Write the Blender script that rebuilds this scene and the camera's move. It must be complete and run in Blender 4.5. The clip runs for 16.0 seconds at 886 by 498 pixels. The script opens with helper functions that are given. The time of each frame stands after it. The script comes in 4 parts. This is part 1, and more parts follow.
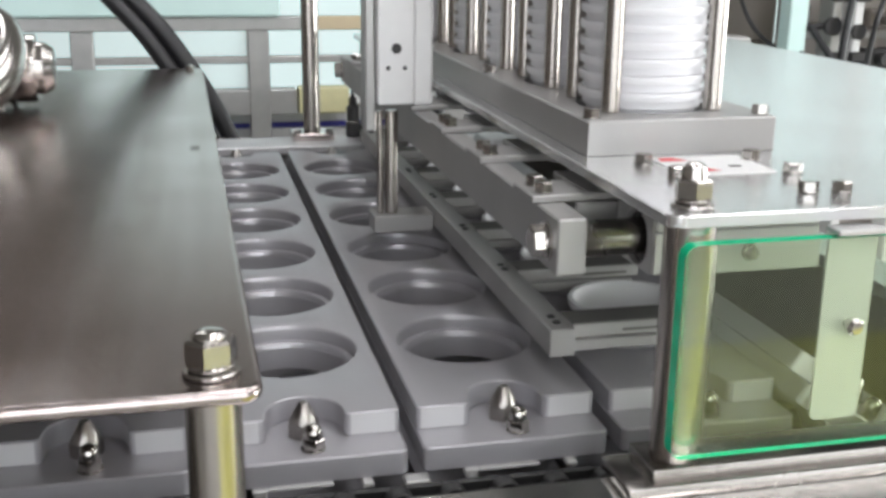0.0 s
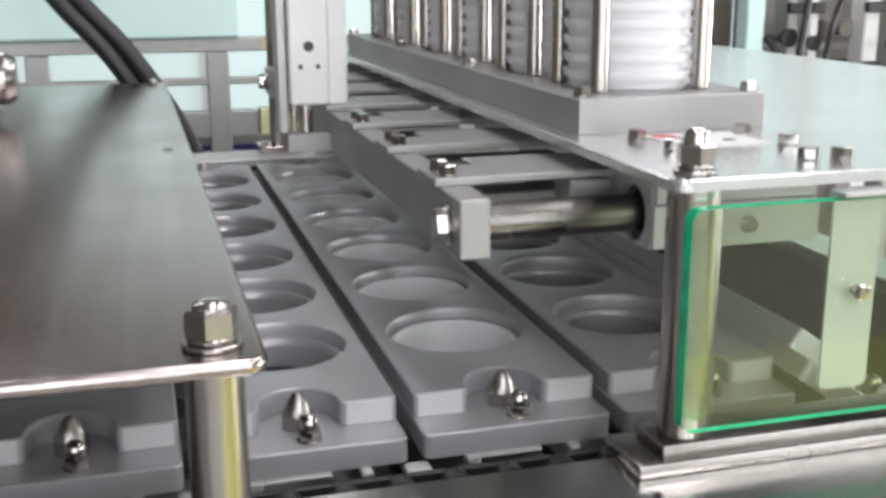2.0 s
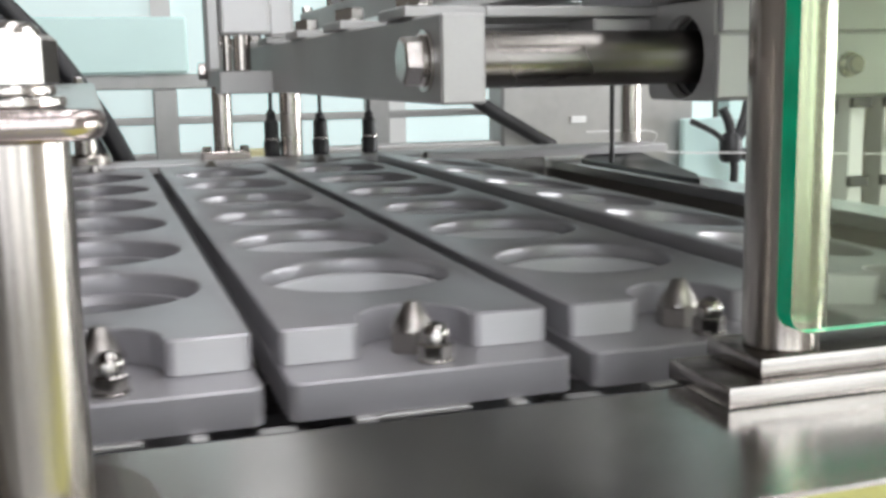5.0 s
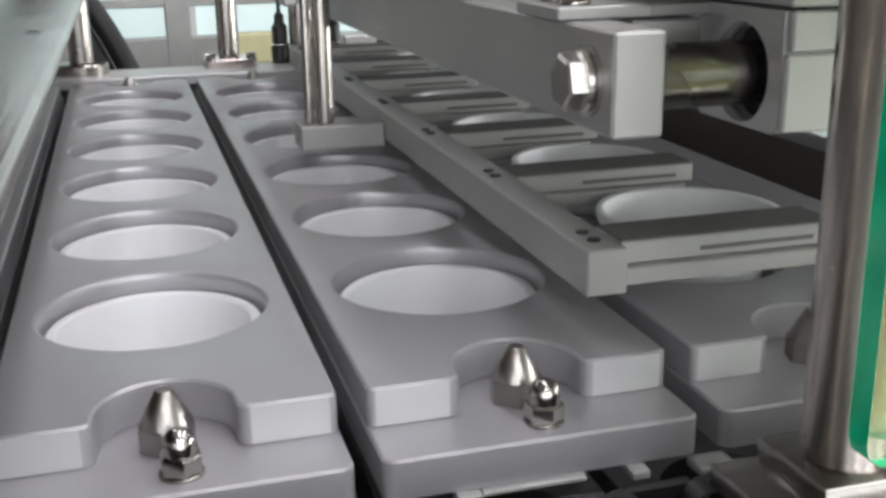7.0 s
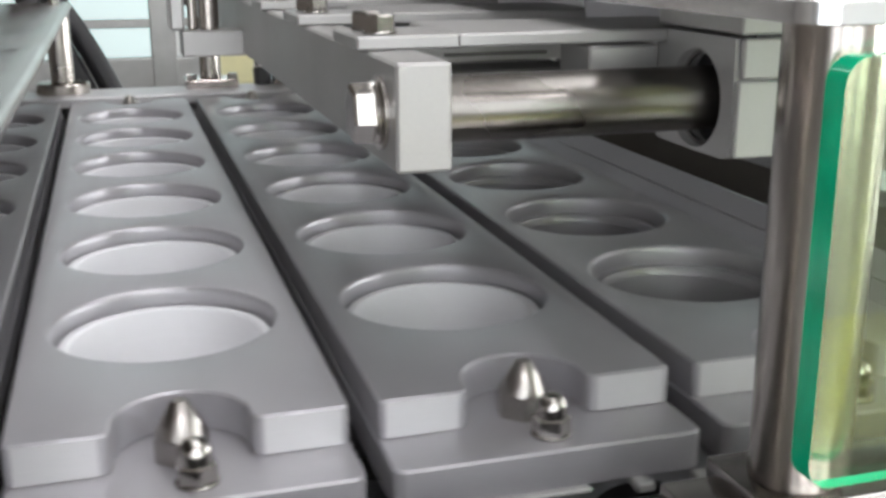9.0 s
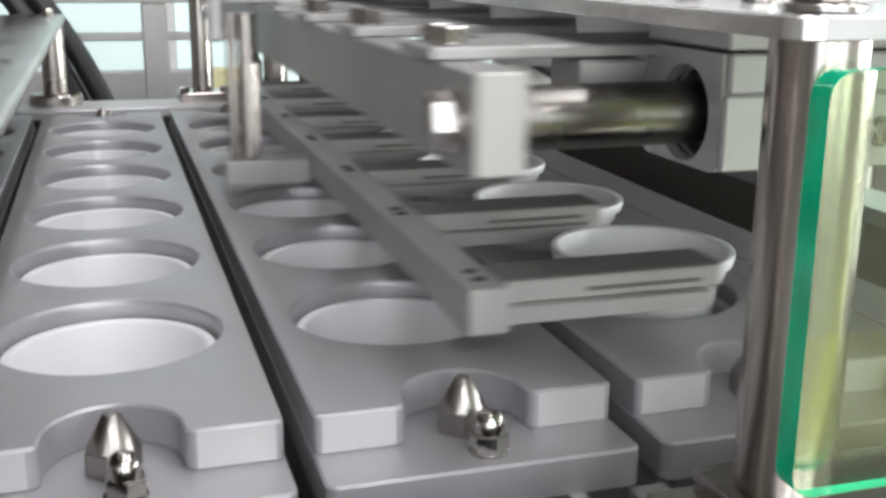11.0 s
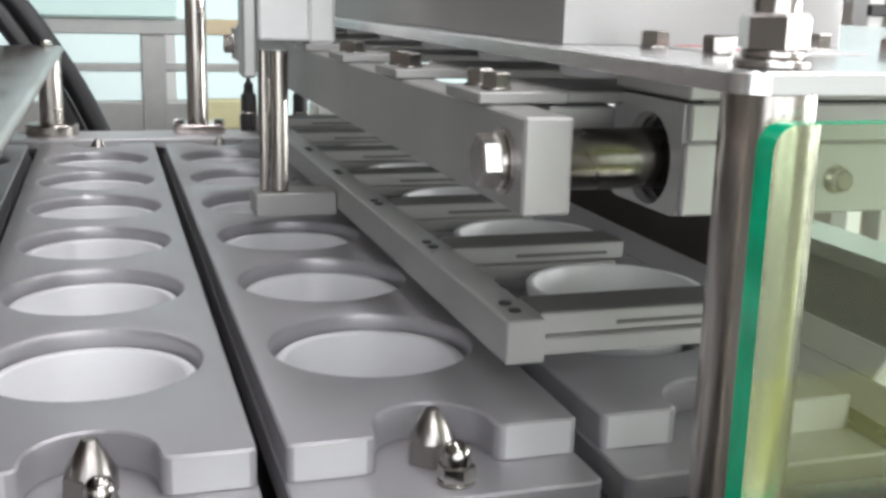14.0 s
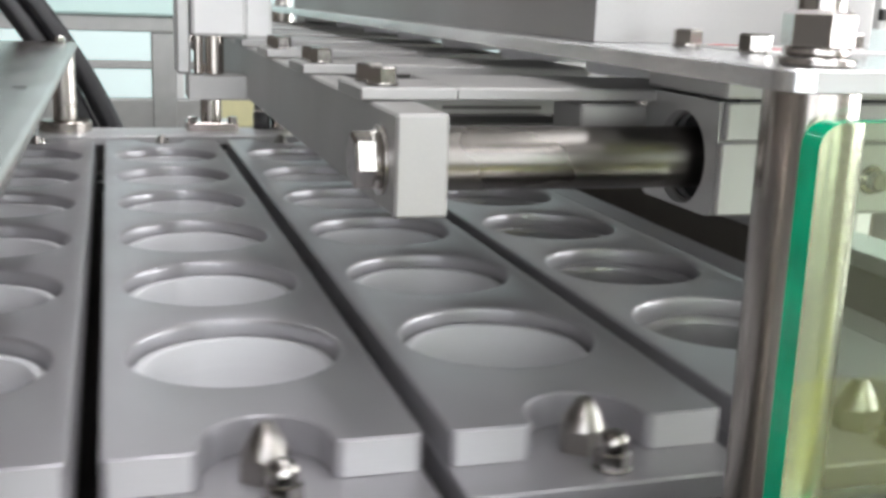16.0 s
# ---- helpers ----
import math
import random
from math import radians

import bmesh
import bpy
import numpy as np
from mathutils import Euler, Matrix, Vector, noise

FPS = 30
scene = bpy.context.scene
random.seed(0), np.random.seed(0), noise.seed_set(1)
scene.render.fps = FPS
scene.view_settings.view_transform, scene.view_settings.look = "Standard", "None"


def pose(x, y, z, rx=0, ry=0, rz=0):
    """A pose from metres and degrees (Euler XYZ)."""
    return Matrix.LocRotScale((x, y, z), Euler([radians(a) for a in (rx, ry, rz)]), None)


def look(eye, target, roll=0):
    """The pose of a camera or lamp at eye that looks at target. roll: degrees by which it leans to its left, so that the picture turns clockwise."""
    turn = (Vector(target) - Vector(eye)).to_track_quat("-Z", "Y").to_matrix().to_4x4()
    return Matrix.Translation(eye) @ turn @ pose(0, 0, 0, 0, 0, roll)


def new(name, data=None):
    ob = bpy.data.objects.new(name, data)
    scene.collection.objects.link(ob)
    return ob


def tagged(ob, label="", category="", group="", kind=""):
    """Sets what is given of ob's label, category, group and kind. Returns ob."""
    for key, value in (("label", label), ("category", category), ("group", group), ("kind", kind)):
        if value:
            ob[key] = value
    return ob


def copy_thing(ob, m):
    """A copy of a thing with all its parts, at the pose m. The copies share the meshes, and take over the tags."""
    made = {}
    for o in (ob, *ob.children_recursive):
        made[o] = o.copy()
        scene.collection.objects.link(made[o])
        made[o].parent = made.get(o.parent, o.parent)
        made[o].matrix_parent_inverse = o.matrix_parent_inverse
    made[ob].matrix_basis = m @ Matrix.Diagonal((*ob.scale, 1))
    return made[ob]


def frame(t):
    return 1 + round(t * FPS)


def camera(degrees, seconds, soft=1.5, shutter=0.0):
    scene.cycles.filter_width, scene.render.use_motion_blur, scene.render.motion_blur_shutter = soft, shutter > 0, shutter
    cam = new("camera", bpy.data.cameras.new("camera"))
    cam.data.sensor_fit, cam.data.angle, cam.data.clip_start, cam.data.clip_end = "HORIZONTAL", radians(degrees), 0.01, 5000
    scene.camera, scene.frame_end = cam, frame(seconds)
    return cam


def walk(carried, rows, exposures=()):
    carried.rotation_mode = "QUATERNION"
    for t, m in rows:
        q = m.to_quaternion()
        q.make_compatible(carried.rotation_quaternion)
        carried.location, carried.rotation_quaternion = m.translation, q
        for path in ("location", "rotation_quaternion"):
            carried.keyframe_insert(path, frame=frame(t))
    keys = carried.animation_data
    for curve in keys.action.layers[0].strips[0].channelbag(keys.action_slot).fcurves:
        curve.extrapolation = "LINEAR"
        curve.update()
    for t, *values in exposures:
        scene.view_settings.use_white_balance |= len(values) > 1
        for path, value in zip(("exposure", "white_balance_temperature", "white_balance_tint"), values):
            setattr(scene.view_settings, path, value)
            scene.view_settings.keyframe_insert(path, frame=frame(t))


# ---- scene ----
cam = camera(44.36, 16.0, soft=3.3, shutter=0.5)
ROWS = [
    (0.0, -0.0716, -0.7247, 0.3363, -13.24, -16.12, -0.64),
    (0.5, -0.0795, -0.7239, 0.3275, -13.79, -15.39, -0.83),
    (1.0, -0.0844, -0.7267, 0.3255, -13.70, -15.08, -0.70),
    (1.5, -0.0867, -0.7327, 0.3217, -13.75, -14.45, -0.33),
    (2.0, -0.0951, -0.7076, 0.2959, -15.87, -14.45, 0.23),
    (2.5, -0.1243, -0.6425, 0.2372, -20.56, -12.90, 0.12),
    (3.0, -0.1143, -0.5800, 0.1631, -23.83, -11.49, -0.38),
    (3.5, -0.0907, -0.5387, 0.1325, -23.08, -9.64, -0.29),
    (4.0, -0.0875, -0.5314, 0.1199, -21.45, -8.51, -0.81),
    (4.2, -0.0803, -0.5338, 0.1193, -20.32, -8.40, -0.51),
    (6.3, -0.0104, -0.4222, 0.1642, -16.85, -14.72, 0.92),
    (6.5, -0.0110, -0.4139, 0.1795, -17.15, -16.07, 0.88),
    (7.0, -0.0020, -0.4137, 0.1892, -16.26, -16.89, 0.82),
    (7.5, -0.0035, -0.4134, 0.1857, -16.74, -16.59, 0.68),
    (8.0, 0.0046, -0.4167, 0.1889, -16.40, -16.38, 0.66),
    (8.5, 0.0087, -0.4186, 0.1912, -16.50, -16.08, 0.16),
    (9.0, 0.0092, -0.4220, 0.1898, -16.70, -15.72, 0.16),
    (9.2, 0.0048, -0.4190, 0.1884, -16.87, -15.73, 0.31),
    (11.5, 0.0084, -0.4294, 0.1886, -17.15, -14.66, -0.69),
    (12.0, 0.0089, -0.4308, 0.1891, -17.25, -14.54, -0.84),
    (12.5, 0.0109, -0.4314, 0.1922, -17.31, -14.25, -0.81),
    (13.0, 0.0122, -0.4361, 0.1930, -17.25, -13.93, -0.81),
    (13.5, 0.0121, -0.4433, 0.1942, -16.98, -13.51, -1.15),
    (14.0, 0.0134, -0.4457, 0.1948, -17.00, -13.13, -1.41),
    (14.5, 0.0131, -0.4456, 0.1945, -17.01, -12.92, -1.66),
    (15.0, 0.0112, -0.4432, 0.1926, -16.88, -12.86, -1.62),
    (15.5, 0.0111, -0.4418, 0.1931, -16.94, -12.84, -1.88),
    (16.0, 0.0027, -0.4397, 0.1919, -16.69, -13.06, -1.93),
]
walk(cam, [(t, pose(x, y, z, 90 + pitch, roll, yaw)) for t, x, y, z, yaw, pitch, roll in ROWS],
     [(0.0, -0.50), (2.0, -0.50), (3.0, -0.54), (4.0, -0.59), (6.5, -0.40), (7.0, -0.43), (8.5, -0.33), (11.5, -0.26), (13.0, -0.34), (16.0, -0.28)])

# ---- light: a factory hall with ceiling tubes, and added fill lamps behind the operator and to the east ----
world = bpy.data.worlds.new("world")
world.use_nodes = True
world.node_tree.nodes["Background"].inputs["Color"].default_value = (0.75, 0.85, 0.9, 1)
world.node_tree.nodes["Background"].inputs["Strength"].default_value = 0.15
scene.world = world


def area(name, m, sx, sy, watts, colour):
    data = bpy.data.lights.new(name, "AREA")
    data.shape, data.size, data.size_y, data.energy, data.color = "RECTANGLE", sx, sy, watts, colour
    ob = new(name, data)
    ob.matrix_world = m
    return ob


FLOOR_Z = -0.95
CEIL_Z = 2.6
# all out of view; the pair at y 3.3 is added for streaks on the cover
TUBES = [(0.3, -0.5), (1.4, -0.5), (2.5, -0.5), (0.3, 1.1), (1.4, 1.1), (2.5, 1.1), (-0.4, -3.0), (0.8, -3.0), (2.0, -3.0), (-1.7, 3.3), (-0.7, 3.3)]
for lx, ly in TUBES:
    area("tube_light", pose(lx, ly, CEIL_Z - 0.13, 0, 0, 0), 0.26, 1.5, 27 if ly < -2 else 5 if ly > 2 else 11, (0.985, 0.94, 1.0))
# unseen lamps added on the south side to brighten faces towards the operator
SOUTH_FILLS = (-2.2, -0.3, 1.6)
for wx in SOUTH_FILLS:
    area("window_light", look((wx, -4.1, 0.85), (wx, 0, 0.85)), 1.5, 2.6, 43, (0.94, 0.92, 1.0) if wx < -1 else (1.0, 0.955, 1.0))

# unseen lamps added on the east side to light plates and cups from the right
EAST_FILLS = (-2.3, -0.6, 1.0, 2.6)
for wy in EAST_FILLS:
    area("east_window_light", look((6.9, wy, 0.4), (0, wy, 0.4)), 1.0, 1.8, 200 if wy < -1 else 110, (0.985, 0.975, 1.0) if wy < -1 else (0.97, 0.99, 1.0))

# ---- materials ----


def shader(name, base, rough=0.5, metal=0.0, grain=0.0, scale=(60, 60, 60), bump=0.0, stain=0.0, rough_var=0.08, spec=0.5, band=0.0):
    """A surface with grain at one scale and blotches at a larger one."""
    m = bpy.data.materials.new(name)
    m.use_nodes = True
    nt = m.node_tree
    b = nt.nodes["Principled BSDF"]
    b.inputs["Metallic"].default_value = metal
    b.inputs["Specular IOR Level"].default_value = spec
    co = nt.nodes.new("ShaderNodeTexCoord")
    mp = nt.nodes.new("ShaderNodeMapping")
    mp.inputs["Scale"].default_value = scale
    nt.links.new(co.outputs["Object"], mp.inputs["Vector"])
    fine = nt.nodes.new("ShaderNodeTexNoise")
    fine.inputs["Scale"].default_value = 1.0
    fine.inputs["Detail"].default_value = 4.0
    nt.links.new(mp.outputs["Vector"], fine.inputs["Vector"])
    big = nt.nodes.new("ShaderNodeTexNoise")
    big.inputs["Scale"].default_value = 9.0
    big.inputs["Detail"].default_value = 5.0
    nt.links.new(co.outputs["Object"], big.inputs["Vector"])

    def mixed(fac, a, c):
        mx = nt.nodes.new("ShaderNodeMix")
        mx.data_type = "RGBA"
        nt.links.new(fac, mx.inputs["Factor"])
        for i, v in ((6, a), (7, c)):
            if isinstance(v, tuple):
                mx.inputs[i].default_value = (*v[:3], 1)
            else:
                nt.links.new(v, mx.inputs[i])
        return mx.outputs[2]
    lo = tuple(max(0, c * (1 - grain)) for c in base)
    hi = tuple(min(1, c * (1 + grain)) for c in base)
    col = mixed(fine.outputs["Fac"], lo, hi)
    if stain:
        ramp = nt.nodes.new("ShaderNodeMapRange")
        ramp.inputs["From Min"].default_value, ramp.inputs["From Max"].default_value = 0.45, 0.75
        ramp.inputs["To Max"].default_value = stain
        nt.links.new(big.outputs["Fac"], ramp.inputs["Value"])
        col = mixed(ramp.outputs["Result"], col, tuple(c * 0.55 for c in base))
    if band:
        # broad brown streaks along the grain: blurred reflections painted into the colour
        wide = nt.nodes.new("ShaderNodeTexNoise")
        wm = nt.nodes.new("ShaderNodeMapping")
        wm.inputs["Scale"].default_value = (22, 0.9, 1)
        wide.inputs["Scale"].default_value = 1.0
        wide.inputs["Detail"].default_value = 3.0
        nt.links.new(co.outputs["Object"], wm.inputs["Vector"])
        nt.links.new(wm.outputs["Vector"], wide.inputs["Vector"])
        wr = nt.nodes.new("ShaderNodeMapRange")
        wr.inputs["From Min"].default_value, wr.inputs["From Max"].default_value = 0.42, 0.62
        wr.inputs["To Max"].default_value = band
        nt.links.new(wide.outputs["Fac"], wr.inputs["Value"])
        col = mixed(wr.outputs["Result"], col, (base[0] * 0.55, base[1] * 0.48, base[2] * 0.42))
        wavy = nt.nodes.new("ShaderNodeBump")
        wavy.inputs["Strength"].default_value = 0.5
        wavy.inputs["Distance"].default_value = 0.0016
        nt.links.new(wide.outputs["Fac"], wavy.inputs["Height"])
    nt.links.new(col, b.inputs["Base Color"])
    rr = nt.nodes.new("ShaderNodeMapRange")
    rr.inputs["From Min"].default_value, rr.inputs["From Max"].default_value = 0.3, 0.7
    rr.inputs["To Min"].default_value = max(0.02, rough - rough_var)
    rr.inputs["To Max"].default_value = min(1, rough + rough_var)
    nt.links.new(big.outputs["Fac"], rr.inputs["Value"])
    nt.links.new(rr.outputs["Result"], b.inputs["Roughness"])
    if bump:
        bp = nt.nodes.new("ShaderNodeBump")
        bp.inputs["Strength"].default_value = bump
        bp.inputs["Distance"].default_value = 0.001
        nt.links.new(fine.outputs["Fac"], bp.inputs["Height"])
        nt.links.new(bp.outputs["Normal"], b.inputs["Normal"])
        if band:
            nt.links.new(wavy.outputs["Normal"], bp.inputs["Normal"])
    return m


MOULD = shader("anodised_aluminium", (0.405, 0.397, 0.416), 0.40, 0.45, 0.05, (700, 700, 700), 0.05, 0.06)
BORE = shader("turned_pocket_wall", (0.42, 0.413, 0.43), 0.36, 0.5, 0.06, (300, 300, 700), 0.03, 0.05)
# bare metal on mould ends; on the stack base its paleness is painted light
PALE_END = shader("bare_milled_or_lit_face", (0.55, 0.548, 0.555), 0.42, 0.3, 0.04, (60, 900, 900), 0.04, 0.04)
ALU = shader("milled_aluminium", (0.385, 0.38, 0.37), 0.42, 0.5, 0.05, (900, 40, 900), 0.05, 0.05)
FORK_TOP = shader("dark_fork_face", (0.11, 0.107, 0.10), 0.6, 0.0, 0.06, (500, 500, 500), 0.04, 0.08)
ALU_BRIGHT = shader("bright_aluminium", (0.51, 0.51, 0.50), 0.4, 0.35, 0.04, (600, 60, 600), 0.03)
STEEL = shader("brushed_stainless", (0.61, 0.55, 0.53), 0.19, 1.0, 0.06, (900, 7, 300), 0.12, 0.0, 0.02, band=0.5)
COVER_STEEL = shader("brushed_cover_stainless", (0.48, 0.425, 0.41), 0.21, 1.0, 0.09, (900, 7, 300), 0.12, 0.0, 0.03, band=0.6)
RAIL_STEEL = shader("satin_rail_stainless", (0.36, 0.338, 0.32), 0.24, 1.0, 0.05, (30, 900, 300), 0.04, 0.08, 0.05)
STEEL_POST = shader("turned_stainless", (0.50, 0.465, 0.43), 0.25, 1.0, 0.18, (330, 330, 5), 0.03, 0.06, 0.05)
STEEL_DECK = shader("deck_stainless", (0.70, 0.69, 0.67), 0.19, 1.0, 0.08, (12, 900, 300), 0.08, 0.1, 0.08)
TABLE_STEEL = shader("table_stainless", (0.78, 0.785, 0.785), 0.25, 0.9, 0.04, (30, 900, 300), 0.06, 0.0, 0.015)
CHROME = shader("nickel_plate", (0.56, 0.535, 0.51), 0.21, 1.0, 0.05, (300, 300, 300), 0.0, 0.1, 0.06)
NUT = shader("nut_plate", (0.44, 0.42, 0.40), 0.17, 1.0, 0.1, (300, 300, 300), 0.02, 0.15, 0.06)
PIN = shader("turned_pin_steel", (0.40, 0.38, 0.36), 0.30, 1.0, 0.1, (500, 500, 500), 0.02, 0.12, 0.06)
SHAFT = shader("oiled_shaft", (0.20, 0.188, 0.175), 0.3, 1.0, 0.14, (60, 300, 300), 0.05, 0.35, 0.1)
DARK = shader("dark_steel", (0.05, 0.05, 0.05), 0.45, 0.6, 0.2, (200, 200, 200), 0.1)
BLACK = shader("black_rubber", (0.02, 0.02, 0.022), 0.4, 0.0, 0.2, (200, 200, 200), 0.05)
CUP = shader("white_plastic", (0.77, 0.772, 0.788), 0.38, 0.0, 0.02, (300, 300, 300), 0.02)
WHITE = shader("white_paint", (0.8, 0.8, 0.79), 0.4, 0.0, 0.03, (80, 80, 80), 0.03)
RED = shader("red_print", (0.7, 0.05, 0.07), 0.4, 0.0, 0.05)
INK = shader("dark_print", (0.05, 0.05, 0.05), 0.5, 0.0, 0.05)
BLUE = shader("blue_strip", (0.05, 0.05, 0.3), 0.5, 0.0, 0.1)
YELLOW = shader("yellow_paint", (0.76, 0.72, 0.42), 0.5, 0.0, 0.1, (40, 40, 40), 0.05)
FLOOR = shader("floor_paint", (0.33, 0.33, 0.31), 0.35, 0.0, 0.08, (6, 6, 6), 0.05, 0.25)
TAN = shader("tan_paint", (0.6, 0.5, 0.33), 0.5, 0.0, 0.08, (30, 30, 30), 0.03)
INNER = shader("brown_grey_paint", (0.36, 0.33, 0.30), 0.5, 0.0, 0.08, (30, 30, 30), 0.03, 0.15)
LIME = shader("lime_paint", (0.6, 0.6, 0.17), 0.4, 0.0, 0.08, (8, 8, 8), 0.04, 0.1)
WALL = shader("wall_paint", (0.34, 0.315, 0.29), 0.7, 0.0, 0.04, (5, 5, 5), 0.03, 0.05)
CEILING = shader("ceiling_paint", (0.24, 0.225, 0.215), 0.8, 0.0, 0.03, (4, 4, 4), 0.03)
CYAN = shader("pale_cyan_panel", (0.66, 0.87, 0.84), 0.35, 0.0, 0.05, (8, 8, 8), 0.02)
TAUPE = shader("taupe_cabinet", (0.12, 0.105, 0.09), 0.5, 0.0, 0.06, (20, 20, 20), 0.03)
GREY_MACHINE = shader("grey_machine", (0.45, 0.45, 0.44), 0.4, 0.5, 0.1, (40, 40, 40), 0.05, 0.2)


def glassy(name, colour, rough, ior, trans):
    m = bpy.data.materials.new(name)
    m.use_nodes = True
    b = m.node_tree.nodes["Principled BSDF"]
    b.inputs["Base Color"].default_value = (*colour, 1)
    b.inputs["Roughness"].default_value = rough
    b.inputs["IOR"].default_value = ior
    b.inputs["Transmission Weight"].default_value = trans
    return m


ACRYLIC = glassy("clear_acrylic", (0.79, 0.88, 0.73), 0.0, 1.45, 1.0)
anet = ACRYLIC.node_tree
# faint lime diffuse veil, painted in to brighten the pane like a reflection
haze = anet.nodes.new("ShaderNodeBsdfDiffuse")
haze.inputs["Color"].default_value = (0.72, 0.78, 0.45, 1)
blend = anet.nodes.new("ShaderNodeMixShader")
blend.inputs["Fac"].default_value = 0.014
anet.links.new(anet.nodes["Principled BSDF"].outputs["BSDF"], blend.inputs[1])
anet.links.new(haze.outputs["BSDF"], blend.inputs[2])
anet.links.new(blend.outputs["Shader"], anet.nodes["Material Output"].inputs["Surface"])
# strong grain and stain here paint the sheet's internal reflections into the colour
ACRYLIC_EDGE = shader("green_acrylic_edge", (0.0, 0.60, 0.29), 0.14, 0.0, 0.6, (4, 60, 38), 0.02, 0.25, 0.06)
LAMP = bpy.data.materials.new("lamp_diffuser")
LAMP.use_nodes = True
LAMP.node_tree.nodes["Principled BSDF"].inputs["Emission Color"].default_value = (0.95, 1, 1, 1)
LAMP.node_tree.nodes["Principled BSDF"].inputs["Emission Strength"].default_value = 6.0
PANE = bpy.data.materials.new("bright_window")
PANE.use_nodes = True
PANE.node_tree.nodes["Principled BSDF"].inputs["Base Color"].default_value = (0.6, 0.8, 0.8, 1)
PANE.node_tree.nodes["Principled BSDF"].inputs["Emission Color"].default_value = (0.92, 0.975, 0.97, 1)
PANE.node_tree.nodes["Principled BSDF"].inputs["Emission Strength"].default_value = 0.52

# glow of the added, unseen south and east panes
FILL_PANE = PANE.copy()
FILL_PANE.name = "bright_door_glass"
FILL_PANE.node_tree.nodes["Principled BSDF"].inputs["Emission Strength"].default_value = 0.5

# ---- building blocks ----
ORIGIN = {}


def thing(name, at, label, category, group="", kind=""):
    ob = new(name)
    ob.empty_display_size = 0.02
    ob.location = at
    ORIGIN[ob] = Vector(at)
    return tagged(ob, label, category, group, kind)


def mesh_of(name, bm, material, at=(0, 0, 0), sharp=32):
    me = bpy.data.meshes.new(name)
    bmesh.ops.translate(bm, verts=bm.verts, vec=-Vector(at))
    bmesh.ops.recalc_face_normals(bm, faces=bm.faces)
    bm.to_mesh(me)
    bm.free()
    me.materials.append(material)
    me.polygons.foreach_set("use_smooth", [True] * len(me.polygons))
    me.set_sharp_from_angle(angle=radians(sharp))
    return me


def part(name, bm, material, parent, label="", at=None):
    """One mesh object under a thing or a part; bm is in the world of the built state."""
    at = ORIGIN[parent] if at is None else Vector(at)
    ob = new(name, mesh_of(name, bm, material, at))
    ob.parent = parent
    ob.location = at - ORIGIN[parent]
    ORIGIN[ob] = Vector(at)
    return tagged(ob, label)


def piece(name, me, parent, at, turn=0.0, label=""):
    """An object of its own on a shared mesh."""
    ob = new(name, me)
    ob.parent = parent
    ob.location = Vector(at) - ORIGIN[parent]
    ob.rotation_euler = (0, 0, turn)
    ORIGIN[ob] = Vector(at)
    return tagged(ob, label)


def solid(name, bm, material, label, category, kind="", group=""):
    ob = new(name, mesh_of(name, bm, material))
    ORIGIN[ob] = Vector((0, 0, 0))
    return tagged(ob, label, category, group, kind)


def box(x0, x1, y0, y1, z0, z1, bevel=0.0, seg=1):
    bm = bmesh.new()
    bmesh.ops.create_cube(bm, size=1.0)
    for v in bm.verts:
        v.co = Vector(((x0 + x1) / 2 + v.co.x * (x1 - x0), (y0 + y1) / 2 + v.co.y * (y1 - y0), (z0 + z1) / 2 + v.co.z * (z1 - z0)))
    if bevel:
        bmesh.ops.bevel(bm, geom=bm.edges[:], offset=bevel, segments=seg, profile=0.5, affect="EDGES")
    return bm


def merged(*bms):
    out = bmesh.new()
    for b in bms:
        me = bpy.data.meshes.new("tmp")
        b.to_mesh(me)
        b.free()
        out.from_mesh(me)
        bpy.data.meshes.remove(me)
    return out


def lathe(profile, at=(0, 0, 0), axis="z", seg=32, closed=False):
    """Turns (radius, height) pairs round an axis through at."""
    bm = bmesh.new()
    rings = []
    for r, h in profile:
        if r < 1e-6:
            rings.append([bm.verts.new((0, 0, h))])
        else:
            rings.append([bm.verts.new((r * math.cos(2 * math.pi * i / seg), r * math.sin(2 * math.pi * i / seg), h)) for i in range(seg)])
    pairs = list(zip(rings[:-1], rings[1:]))
    if closed:
        pairs.append((rings[-1], rings[0]))
    for a, b in pairs:
        for i in range(seg):
            j = (i + 1) % seg
            if len(a) == 1 and len(b) == 1:
                continue
            if len(a) == 1:
                bm.faces.new((a[0], b[i], b[j]))
            elif len(b) == 1:
                bm.faces.new((a[i], a[j], b[0]))
            else:
                bm.faces.new((a[i], a[j], b[j], b[i]))
    if axis == "x":
        bmesh.ops.transform(bm, matrix=Matrix(((0, 0, 1), (0, 1, 0), (-1, 0, 0))).to_4x4(), verts=bm.verts)
    elif axis == "y":
        bmesh.ops.transform(bm, matrix=Matrix(((1, 0, 0), (0, 0, 1), (0, -1, 0))).to_4x4(), verts=bm.verts)
    bmesh.ops.translate(bm, verts=bm.verts, vec=Vector(at))
    return bm


def rod(at, r, length, axis="z", seg=32, c=0.0008):
    return lathe([(0, 0), (r - c, 0), (r, c), (r, length - c), (r - c, length), (0, length)], at, axis, seg)


